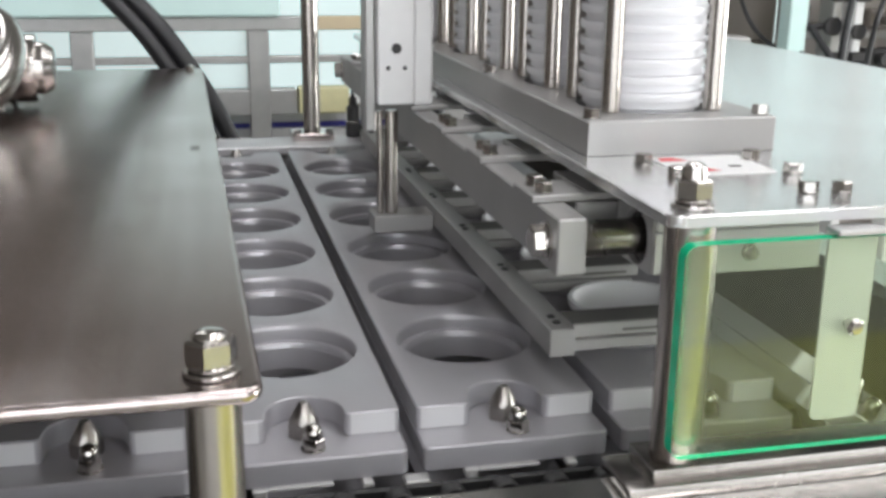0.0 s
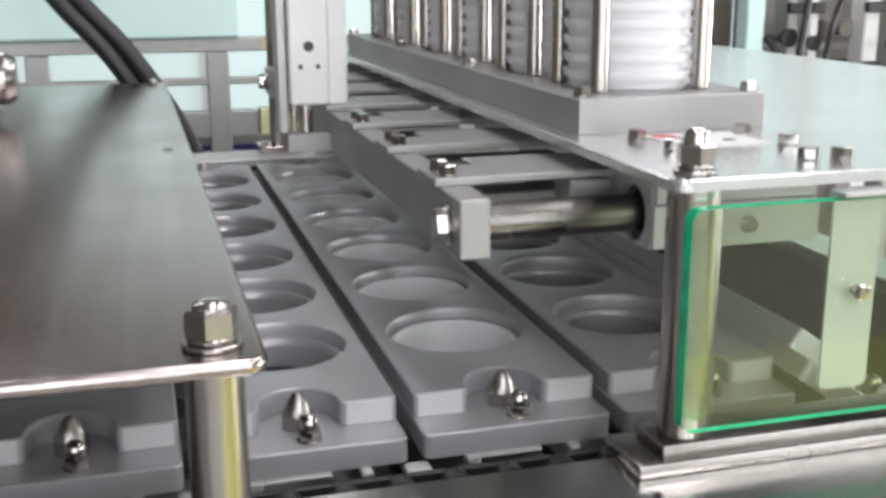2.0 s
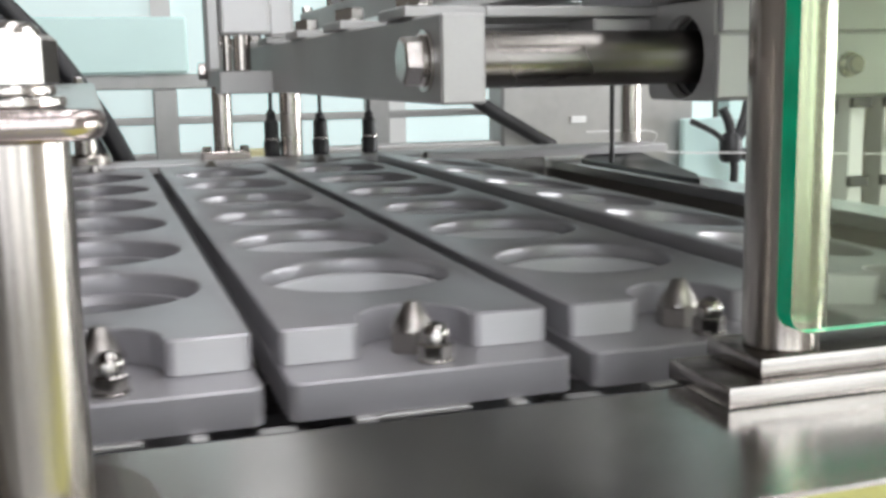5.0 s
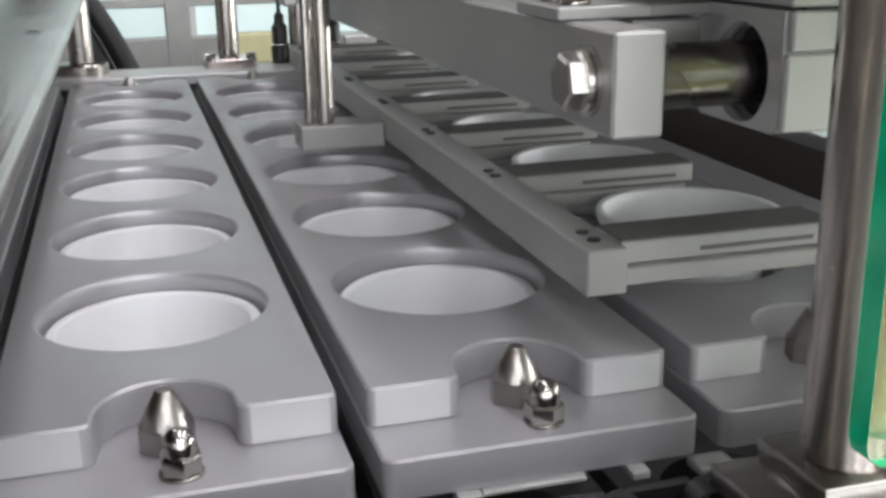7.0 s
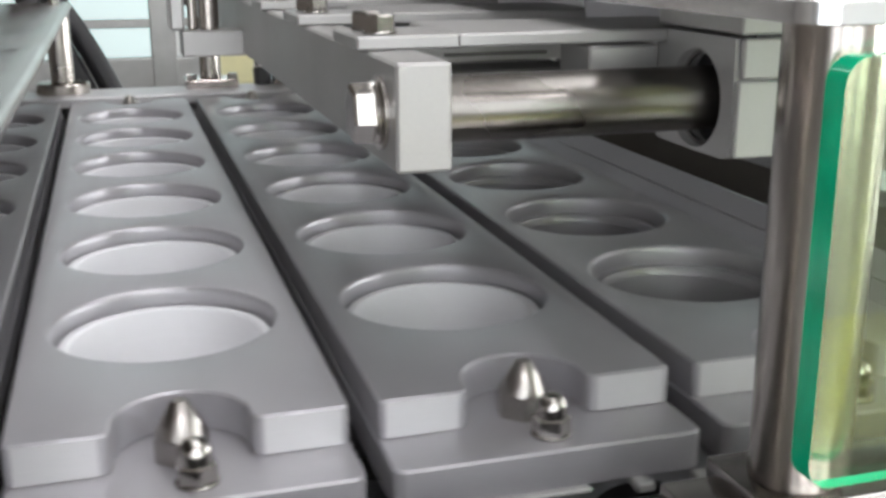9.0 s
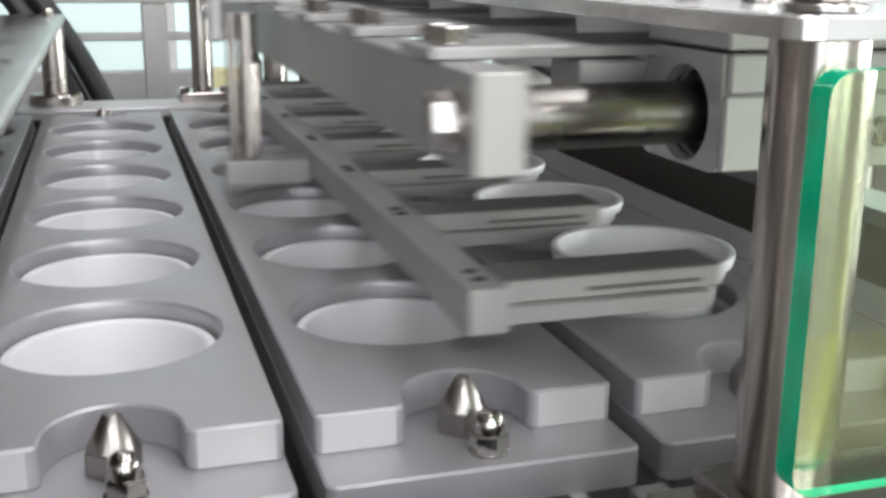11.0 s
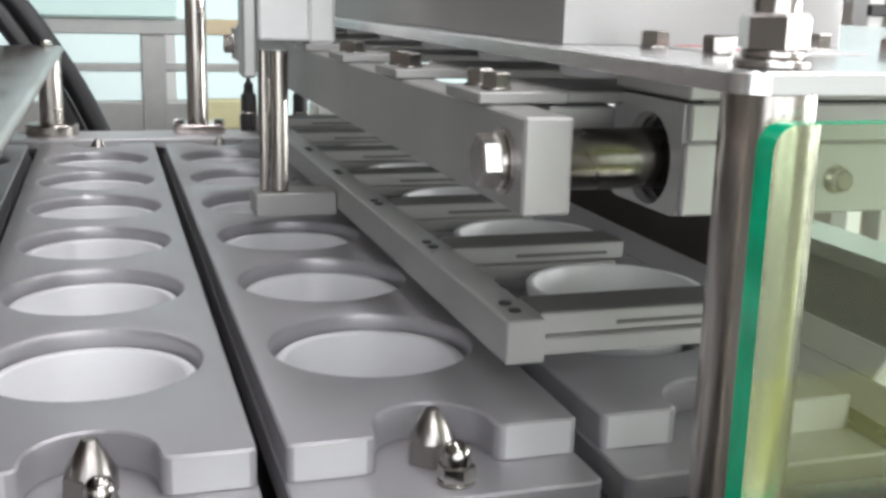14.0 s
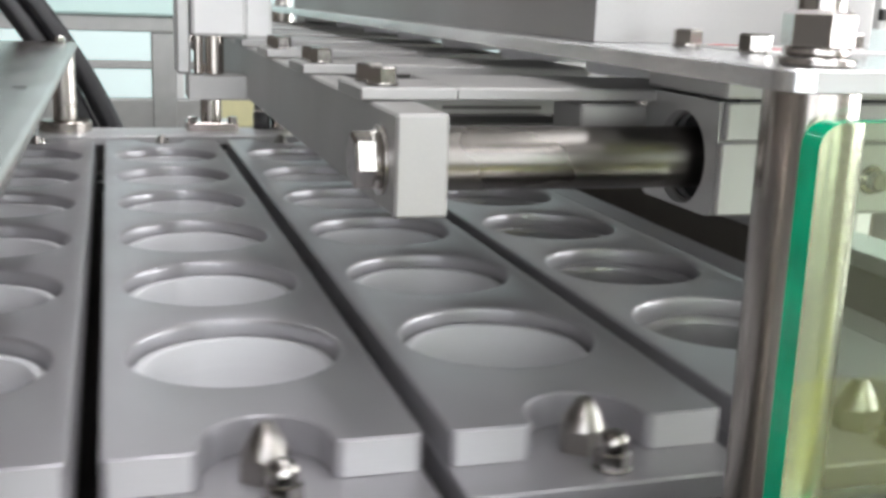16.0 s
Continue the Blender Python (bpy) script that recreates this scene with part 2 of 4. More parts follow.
def hexagon(at, across, h, axis="z", dome=0.12, turn=0.0):
    """A hex head with its corners eased on the free side."""
    r = across / math.sqrt(3)
    bm = bmesh.new()
    low = [bm.verts.new((r * math.cos(turn + math.pi / 3 * i), r * math.sin(turn + math.pi / 3 * i), 0)) for i in range(6)]
    mid = [bm.verts.new((v.co.x, v.co.y, h * (1 - dome))) for v in low]
    top = [bm.verts.new((v.co.x * 0.86, v.co.y * 0.86, h)) for v in low]
    bm.faces.new(low[::-1])
    bm.faces.new(top)
    for a, b in ((low, mid), (mid, top)):
        for i in range(6):
            j = (i + 1) % 6
            bm.faces.new((a[i], a[j], b[j], b[i]))
    if axis == "-x":
        bmesh.ops.transform(bm, matrix=Matrix(((0, 0, -1), (0, 1, 0), (1, 0, 0))).to_4x4(), verts=bm.verts)
    elif axis == "-y":
        bmesh.ops.transform(bm, matrix=Matrix(((1, 0, 0), (0, 0, -1), (0, 1, 0))).to_4x4(), verts=bm.verts)
    bmesh.ops.translate(bm, verts=bm.verts, vec=Vector(at))
    return bm


def rounded(x0, x1, y0, y1, r, seg=6, corners=(1, 1, 1, 1)):
    """Outline of a plate with rounded corners, counter-clockwise from the lower left."""
    pts = []
    for (cx, cy, a0), on in zip(((x0 + r, y0 + r, 180), (x1 - r, y0 + r, 270), (x1 - r, y1 - r, 0), (x0 + r, y1 - r, 90)), corners):
        if on:
            pts += [(cx + r * math.cos(radians(a0 + 90 * i / seg)), cy + r * math.sin(radians(a0 + 90 * i / seg))) for i in range(seg + 1)]
        else:
            pts.append((x0 if cx < (x0 + x1) / 2 else x1, y0 if cy < (y0 + y1) / 2 else y1))
    return pts


def inset(pts, d):
    """The outline moved inwards by d."""
    out = []
    n = len(pts)
    for i in range(n):
        a, b, c = (Vector(pts[(i + k) % n]) for k in (-1, 0, 1))
        e, f = (b - a).normalized(), (c - b).normalized()
        ne, nf = Vector((-e.y, e.x)), Vector((-f.y, f.x))
        w = ne + nf
        w = w / max(0.35, w.length_squared / 2)
        out.append(tuple(b + w * d))
    return out


def slab(outline, z0, z1, chamfer=0.0008, holes=()):
    """A plate with a chamfered outline; holes are ((x, y), [(radius, z) from the top down])."""
    bm = bmesh.new()

    def ring(pts, z):
        return [bm.verts.new((x, y, z)) for x, y in pts]

    def band(a, b):
        n = len(a)
        for i in range(n):
            bm.faces.new((a[i], a[(i + 1) % n], b[(i + 1) % n], b[i]))
    rings = [ring(inset(outline, chamfer), z1), ring(outline, z1 - chamfer), ring(outline, z0)]
    tops, lows = [rings[0]], [rings[-1]]
    for a, b in zip(rings[:-1], rings[1:]):
        band(a, b)
    seg = 40
    for (hx, hy), prof in holes:
        hr = [ring([(hx + r * math.cos(2 * math.pi * i / seg), hy + r * math.sin(2 * math.pi * i / seg)) for i in range(seg)], z) for r, z in prof]
        for a, b in zip(hr[:-1], hr[1:]):
            band(a, b)
        tops.append(hr[0])
        lows.append(hr[-1])
    for loops in (tops, lows):
        edges = []
        for loop in loops:
            for i in range(len(loop)):
                a, b = loop[i], loop[(i + 1) % len(loop)]
                e = bm.edges.get((a, b))
                edges.append(e or bm.edges.new((a, b)))
        bmesh.ops.triangle_fill(bm, edges=edges, use_beauty=True)
    return bm


def bullnose(outline, z0, z1):
    """A plate whose whole rim is rounded over its thickness."""
    bm = bmesh.new()
    r = (z1 - z0) / 2
    rings = []
    for k in range(9):
        a = -math.pi / 2 + math.pi * k / 8
        rings.append([bm.verts.new((x, y, z0 + r + r * math.sin(a))) for x, y in inset(outline, 0.8 * r * (1 - math.cos(a)))])
    for at, z in ((0, z0), (len(rings) + 1, z1)):
        rings.insert(at, [bm.verts.new((x, y, z)) for x, y in inset(outline, 0.8 * r + 0.001)])
    n = len(outline)
    for a, b in zip(rings[:-1], rings[1:]):
        for i in range(n):
            bm.faces.new((a[i], a[(i + 1) % n], b[(i + 1) % n], b[i]))
    bm.faces.new(rings[0][::-1])
    bm.faces.new(rings[-1])
    return bm


def tube(points, r, seg=10):
    """A hose along a smooth line through the points."""
    P = [Vector(p) for p in points]
    line = []
    for i in range(len(P) - 1):
        p0, p1, p2, p3 = P[max(0, i - 1)], P[i], P[i + 1], P[min(len(P) - 1, i + 2)]
        for k in range(8):
            t = k / 8
            line.append(0.5 * (2 * p1 + (p2 - p0) * t + (2 * p0 - 5 * p1 + 4 * p2 - p3) * t * t + (3 * p1 - p0 - 3 * p2 + p3) * t ** 3))
    line.append(P[-1])
    bm = bmesh.new()
    rings = []
    for i, c in enumerate(line):
        d = (line[min(i + 1, len(line) - 1)] - line[max(i - 1, 0)]).normalized()
        u = d.cross(Vector((0.3, 0.2, 1))).normalized()
        w = d.cross(u)
        rings.append([bm.verts.new(c + r * (math.cos(2 * math.pi * k / seg) * u + math.sin(2 * math.pi * k / seg) * w)) for k in range(seg)])
    for a, b in zip(rings[:-1], rings[1:]):
        for k in range(seg):
            bm.faces.new((a[k], a[(k + 1) % seg], b[(k + 1) % seg], b[k]))
    bm.faces.new(rings[0][::-1])
    bm.faces.new(rings[-1])
    return bm


# ---- the hall ----
solid("floor", box(-6, 7, -4.2, 5.2, FLOOR_Z - 0.1, FLOOR_Z), FLOOR, "grey painted factory floor", "floor", "structure")
solid("floor_marking", box(0.3, 4.5, -2.6, -0.5, FLOOR_Z + 0.001, FLOOR_Z + 0.005), LIME, "yellow-green painted walkway on the floor", "floor marking", "structure")
solid("ceiling", box(-6, 7, -4.2, 5.2, CEIL_Z, CEIL_Z + 0.1), CEILING, "dark grey factory ceiling", "ceiling", "structure")
solid("wall_north", box(-6, 7, 5.2, 5.3, FLOOR_Z, CEIL_Z), WALL, "brown-grey painted factory wall", "wall", "structure")
solid("wall_south", box(-6, 7, -4.3, -4.2, FLOOR_Z, CEIL_Z), WALL, "brown-grey painted factory wall", "wall", "structure")
solid("wall_west", box(-6.1, -6, -4.3, 5.3, FLOOR_Z, CEIL_Z), WALL, "brown-grey painted factory wall", "wall", "structure")
solid("wall_east", box(7, 7.1, -4.3, 5.3, FLOOR_Z, CEIL_Z), WALL, "brown-grey painted factory wall", "wall", "structure")
for lx, ly in TUBES:
    lamp = thing("ceiling_light", (lx, ly, CEIL_Z), "unseen white fluorescent ceiling light, switched on", "ceiling light", "ceiling lights")
    part("housing", box(lx - 0.15, lx + 0.15, ly - 0.77, ly + 0.77, CEIL_Z - 0.08, CEIL_Z - 0.002, 0.01), WHITE, lamp)
    part("diffuser", box(lx - 0.13, lx + 0.13, ly - 0.75, ly + 0.75, CEIL_Z - 0.11, CEIL_Z - 0.081, 0.01), LAMP, lamp)

# framed glowing panes added around the south fill lamps, out of view
for i, wx in enumerate(SOUTH_FILLS):
    w = thing("window_%d" % (i + 7), (wx, -4.16, 0.85), "large bright window out of view, added to light the front", "window", "", "structure")
    part("pane", box(wx - 0.75, wx + 0.75, -4.19, -4.17, -0.45, 2.15), FILL_PANE, w)
    part("window_frame", merged(box(wx - 0.81, wx - 0.75, -4.2, -4.12, -0.51, 2.21), box(wx + 0.75, wx + 0.81, -4.2, -4.12, -0.51, 2.21), box(wx - 0.75, wx + 0.75, -4.2, -4.12, -0.51, -0.45), box(wx - 0.75, wx + 0.75, -4.2, -4.12, 2.15, 2.21)), WHITE, w)

# framed glowing panes added around the east fill lamps, out of view
for i, wy in enumerate(EAST_FILLS):
    w = thing("window_%d" % (i + 10), (6.96, wy, 0.4), "bright factory window with a pale frame", "window", "", "structure")
    part("pane", box(6.97, 6.99, wy - 0.5, wy + 0.5, -0.5, 1.3), FILL_PANE, w)
    part("window_frame", merged(box(6.93, 7.0, wy - 0.56, wy - 0.5, -0.56, 1.36), box(6.93, 7.0, wy + 0.5, wy + 0.56, -0.56, 1.36), box(6.93, 7.0, wy - 0.5, wy + 0.5, -0.56, -0.5), box(6.93, 7.0, wy - 0.5, wy + 0.5, 1.3, 1.36)), WHITE, w)

PITCH = 0.1524
ROW_Y = [0.1347 + 0.14716 * j for j in range(6)]
DROP_X = 2 * PITCH
LENGTH = 1.005

# ---- machine bed ----
bed = thing("machine_bed", (0.2, 0.5, FLOOR_Z), "brushed stainless machine bed with rounded front edge", "machine")
part("front_deck", slab(rounded(-1.3, 2.0, -0.222, -0.1005, 0.004), -0.030, -0.017, 0.0014), STEEL_DECK, bed)
part("front_apron", box(-1.3, 2.0, -0.219, -0.205, -0.062, -0.0305, 0.002), LIME, bed, "lime-yellow painted front strip")
part("lower_apron", box(-1.3, 2.0, -0.217, -0.205, -0.24, -0.0635, 0.002), GREY_MACHINE, bed)
part("front_panel", box(-1.3, 2.0, -0.204, -0.17, FLOOR_Z + 0.12, -0.03, 0.003), STEEL_DECK, bed)
part("drip_pan", box(-1.3, 0.9, -0.168, 1.098, -0.60, -0.585), DARK, bed)
part("chain_rail", box(-1.3, 0.36, -0.076, -0.052, -0.075, -0.0575), DARK, bed)
part("chain_rail", box(-1.3, 0.36, 1.05, 1.064, -0.075, -0.063), DARK, bed)
part("end_deck", slab(rounded(0.645, 0.705, -0.088, 1.12, 0.004), -0.034, -0.020, 0.002), TABLE_STEEL, bed)
part("end_panel", box(0.648, 0.70, -0.165, 1.12, FLOOR_Z + 0.12, -0.0345), TAUPE, bed, "dark taupe inner end wall")
part("far_deck", slab(rounded(-1.3, 0.83, 1.045, 1.135, 0.004), -0.012, 0.0, 0.002), PALE_END, bed)
part("rear_panel", box(-1.3, 0.64, 1.10, 1.13, FLOOR_Z + 0.12, -0.0125, 0.003), STEEL_DECK, bed)
for fx in (-1.2, 0.3, 1.9):
    for fy in (-0.19, 1.115):
        part("foot", lathe([(0, 0), (0.04, 0), (0.04, 0.015), (0.012, 0.03), (0.012, 0.14), (0, 0.14)], (fx, fy, FLOOR_Z)), DARK, bed)

# ---- conveyor chain ----
LINK = PITCH / 4
chain = thing("conveyor_chain", (0, -0.05, -0.05), "dark oily steel roller chain under the mould plates", "chain")
link_me = mesh_of("link", merged(box(-0.016, 0.016, -0.010, -0.007, -0.009, 0.009, 0.002, 1), box(-0.016, 0.016, 0.007, 0.010, -0.009, 0.009, 0.002, 1),
                                 rod((-LINK / 2, -0.0065, 0), 0.0105, 0.013, "y", 14), rod((-LINK / 2, -0.013, 0), 0.0045, 0.026, "y", 10)), DARK)
for i in range(-14, 26):
    piece("link", link_me, chain, (i * LINK, -0.064, -0.0415))

# ---- mould plates ----


def notched(y0, y1, half, r):
    """Plate outline with a keyhole-shaped bay in each short end."""
    bay, deep, e = 0.0285, 0.037, 0.005
    pts = [(-half, y0 + r)] + [(-half + r - r * math.cos(radians(a)), y0 + r - r * math.sin(radians(a))) for a in (30, 60, 90)]

    def mouth(sign, yb):
        c = []
        for a in range(0, 91, 30):
            c.append((-bay - e + e * math.sin(radians(a)), yb + sign * (e - e * math.cos(radians(a)))))
        rr = 0.0295
        for a in range(0, 181, 15):
            c.append((-rr * math.cos(radians(a)) * (bay - 0.0) / rr, yb + sign * (deep - rr + rr * math.sin(radians(a)))))
        for a in range(90, -1, -30):
            c.append((bay + e - e * math.sin(radians(a)), yb + sign * (e - e * math.cos(radians(a)))))
        return c
    pts += mouth(1, y0)
    pts += [(half - r + r * math.sin(radians(a)), y0 + r - r * math.cos(radians(a))) for a in (0, 30, 60, 90)]
    pts += [(half - r + r * math.cos(radians(a)), y1 - r + r * math.sin(radians(a))) for a in (0, 30, 60, 90)]
    pts += mouth(-1, y1)[::-1]
    pts += [(-half + r - r * math.sin(radians(a)), y1 - r + r * math.cos(radians(a))) for a in (0, 30, 60, 90)]
    return pts


def cleaned(pts):
    out = []
    for p in pts:
        if not out or (Vector(p) - Vector(out[-1])).length > 2e-4:
            out.append(p)
    while (Vector(out[0]) - Vector(out[-1])).length < 2e-4:
        out.pop()
    return out


HOLE = [(0.0594, 0.0), (0.0582, -0.0005), (0.0574, -0.0016), (0.0570, -0.0034), (0.0568, -0.0125), (0.0515, -0.0125), (0.0507, -0.0133), (0.0495, -0.0178)]
HOLE_LOW = [(0.0495, -0.0182), (0.0480, -0.036)]


def mould_plate():
    m = thing("mould_plate", (0, 0, 0), "grey anodised aluminium mould plate with six round pockets", "mould plate", "moulds on the conveyor")
    part("pocket_block", slab(cleaned(notched(0.0, LENGTH, 0.0699, 0.0035)), -0.0178, 0.0, 0.0011, [((0, y), HOLE) for y in ROW_Y]), MOULD, m)
    block = m.children[-1]
    block.data.materials.append(PALE_END)
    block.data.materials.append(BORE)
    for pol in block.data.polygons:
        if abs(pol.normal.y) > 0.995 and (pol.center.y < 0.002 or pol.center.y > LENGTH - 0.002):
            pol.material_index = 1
        elif abs(pol.normal.z) < 0.95 and any(math.hypot(pol.center.x, pol.center.y - y) < 0.0598 for y in ROW_Y):
            pol.material_index = 2
    part("base_plate", slab(rounded(-0.0706, 0.0706, -0.032, LENGTH + 0.032, 0.006), -0.036, -0.0182, 0.0011, [((0, y), HOLE_LOW) for y in ROW_Y]), MOULD, m)
    pin_me = mesh_of("locating_pin", merged(hexagon((0, 0, 0), 0.0208, 0.0118, turn=0.3), lathe([(0.0110, 0.0110), (0.0108, 0.0122), (0.0038, 0.0250), (0.0030, 0.0256), (0, 0.0256)], (0, 0, 0), "z", 28)), PIN)
    nut_me = mesh_of("acorn_nut", merged(rod((0, 0, 0), 0.0090, 0.0016, "z", 24, 0.0003), hexagon((0, 0, 0.0016), 0.0152, 0.0078, turn=0.6),
                                         lathe([(0.0068, 0.0086), (0.0068, 0.0132), (0.0063, 0.0156), (0.0050, 0.0179), (0.0029, 0.0193), (0, 0.0198)], (0, 0, 0), "z", 28)), NUT)
    for y, d in ((0.0098, -1), (LENGTH - 0.0098, 1)):
        piece("locating_pin", pin_me, m, (0.0, y, -0.0182), 0, "nickel-plated cone pin")
        piece("acorn_nut", nut_me, m, (0.0040, y + d * 0.0258, -0.0182), 0, "nickel-plated acorn nut")
    part("chain_bracket", box(-0.030, 0.016, -0.0355, 0.02, -0.0388, -0.0364, 0.0006, 1), ALU_BRIGHT, m, "bright aluminium chain strip")
    part("lug", merged(box(-0.041, -0.0305, -0.037, -0.025, -0.0395, -0.0364, 0.0006, 1), rod((-0.0355, -0.037, -0.0415), 0.0048, 0.012, "y", 16)), ALU_BRIGHT, m)
    part("link_clip", box(0.0665, 0.0845, -0.041, -0.028, -0.0428, -0.0385, 0.0008, 1), ALU_BRIGHT, m)
    part("link_clip", box(0.036, 0.044, -0.039, -0.026, -0.0408, -0.0364, 0.0008, 1), ALU_BRIGHT, m)
    return m


FIRST_K, LAST_K = -3, 9
MOULDS = []
first = mould_plate()
first.location.x = FIRST_K * PITCH
MOULDS.append((first, FIRST_K))
for k in range(FIRST_K + 1, LAST_K + 1):
    MOULDS.append((copy_thing(first, pose(k * PITCH, 0, 0)), k))

# ---- cups ----
CUP_H = 0.064
body_me = mesh_of("cup_body", lathe([(0, -CUP_H + 0.0035), (0.034, -CUP_H + 0.0025), (0.0385, -CUP_H), (0.0395, -CUP_H + 0.001), (0.0455, -0.018), (0.0465, -0.0145), (0.0492, -0.0138), (0.0497, -0.0016),
                                     (0.0490, -0.0013), (0.0478, -0.008), (0.0462, -0.016), (0.0442, -0.024), (0.0417, -0.032), (0.0385, -0.0395), (0.0345, -0.046), (0.0295, -0.051), (0.0235, -0.0547), (0.0165, -0.0572), (0.0085, -0.0588), (0, -0.0595)], (0, 0, 0), "z", 48), CUP)
rim_me = mesh_of("rim", lathe([(0.0494, -0.0072), (0.0530, -0.0070), (0.0538, -0.0040), (0.0540, -0.0015), (0.0538, -0.0003), (0.0530, 0.0), (0.0502, -0.0004), (0.0494, -0.0016)], (0, 0, 0), "z", 48, True), CUP)


def cup(at, label, group):
    ob = thing("plastic_cup", at, label, "cup", group)
    piece("cup_body", body_me, ob, at)
    piece("rim", rim_me, ob, at)
    return ob


CARRIED = []
for b in range(5):
    for y in ROW_Y:
        CARRIED.append((cup((DROP_X, y, 0.19), "empty white plastic cup dropped into a mould plate", "cups on the conveyor"), b, y))
for y in ROW_Y:
    for i in range(15):
        ob = cup((DROP_X, y, 0.216 + 0.0136 * i), "white plastic cup nested in a tall stack", "cups in the dispenser stacks")
        ob.rotation_euler.z = 0.7 * i

# ---- fixed cup dispenser ----
TZ = 0.173
disp = thing("cup_dispenser", (0.236, -0.112, -0.017), "stainless cup dispenser table on round posts with guide rods", "cup dispenser")
DISPENSE_OPEN = [((DROP_X, y), [(0.0552, TZ), (0.0552, TZ - 0.0075)]) for y in ROW_Y]
part("table_plate", slab(rounded(0.2115, 0.83, -0.1335, 1.15, 0.011), TZ - 0.0075, TZ, 0.0008, DISPENSE_OPEN), TABLE_STEEL, disp)
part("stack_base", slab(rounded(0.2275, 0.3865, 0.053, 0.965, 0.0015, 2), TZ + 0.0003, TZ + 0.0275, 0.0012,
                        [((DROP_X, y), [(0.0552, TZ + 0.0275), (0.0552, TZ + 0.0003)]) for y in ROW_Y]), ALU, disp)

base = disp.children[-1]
base.data.materials.append(PALE_END)
# front face lightened in colour, for the light falling on it
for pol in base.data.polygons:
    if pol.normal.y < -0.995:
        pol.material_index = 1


def acorn(parent, at, across, dome=0.4, label="nickel-plated acorn nut"):
    x, y, z = at
    r = across / 2
    n = part("acorn_nut", merged(hexagon((x, y, z + 0.0065), across, across * 0.56, turn=0.25),
                                 lathe([(r * 0.78, across * 0.55 + 0.0065), (r * 0.77, across * (0.56 + dome * 0.35) + 0.0065), (r * 0.66, across * (0.56 + dome * 0.7) + 0.0065), (r * 0.40, across * (0.56 + dome * 0.92) + 0.0065), (0, across * (0.56 + dome) + 0.0065)], (x, y, z))), CHROME, parent, label, at)
    part("washer", rod((x, y, z), r * 1.28, 0.0028, "z", 32, 0.0006), CHROME, n)
    part("spring_washer", rod((x, y, z + 0.0031), r * 1.06, 0.0031, "z", 32, 0.0008), CHROME, n)
    return n


for px, py in ((0.236, -0.112), (0.236, 1.118), (0.8, -0.112), (0.8, 1.118)):
    zlow = 0.0012 if py < 0 else 0.0002
    part("support_post", rod((px, py, zlow), 0.0165, TZ - 0.0077 - zlow, "z", 48), STEEL_POST, disp, "turned stainless post")
    acorn(disp, (px, py, TZ + 0.0003), 0.0215, 0.5)
bolt_me = mesh_of("hex_bolt", merged(rod((0, 0, 0), 0.0072, 0.0012, "z", 20, 0.0003), hexagon((0, 0, 0.0012), 0.0122, 0.0068, turn=0.2)), NUT)
BOLTS = [(0.2593, 0.0191), (0.2654, -0.0281), (0.3545, -0.0921), (0.332, -0.088), (0.348, 0.020), (0.3545, -0.030), (0.48, -0.09), (0.52, 0.02)]
for i, (bx, by) in enumerate(BOLTS):
    piece("hex_bolt", bolt_me, disp, (bx, by, TZ + 0.0003), 0.5 * i)
for i, (bx, by) in enumerate([(0.2345, 0.066), (0.3785, 0.066), (0.2345, 0.36), (0.2345, 0.65), (0.2345, 0.95)]):
    piece("hex_bolt", bolt_me, disp, (bx, by, TZ + 0.0278), 0.7 * i)
rod_me = mesh_of("guide_rod", rod((0, 0, 0), 0.0074, 0.36, "z", 20), STEEL_POST)
for y in ROW_Y:
    for dx in (-0.0442, 0.0442):
        for dy in (-0.0425, 0.0425):
            piece("guide_rod", rod_me, disp, (DROP_X + dx, y + dy, TZ + 0.0278))
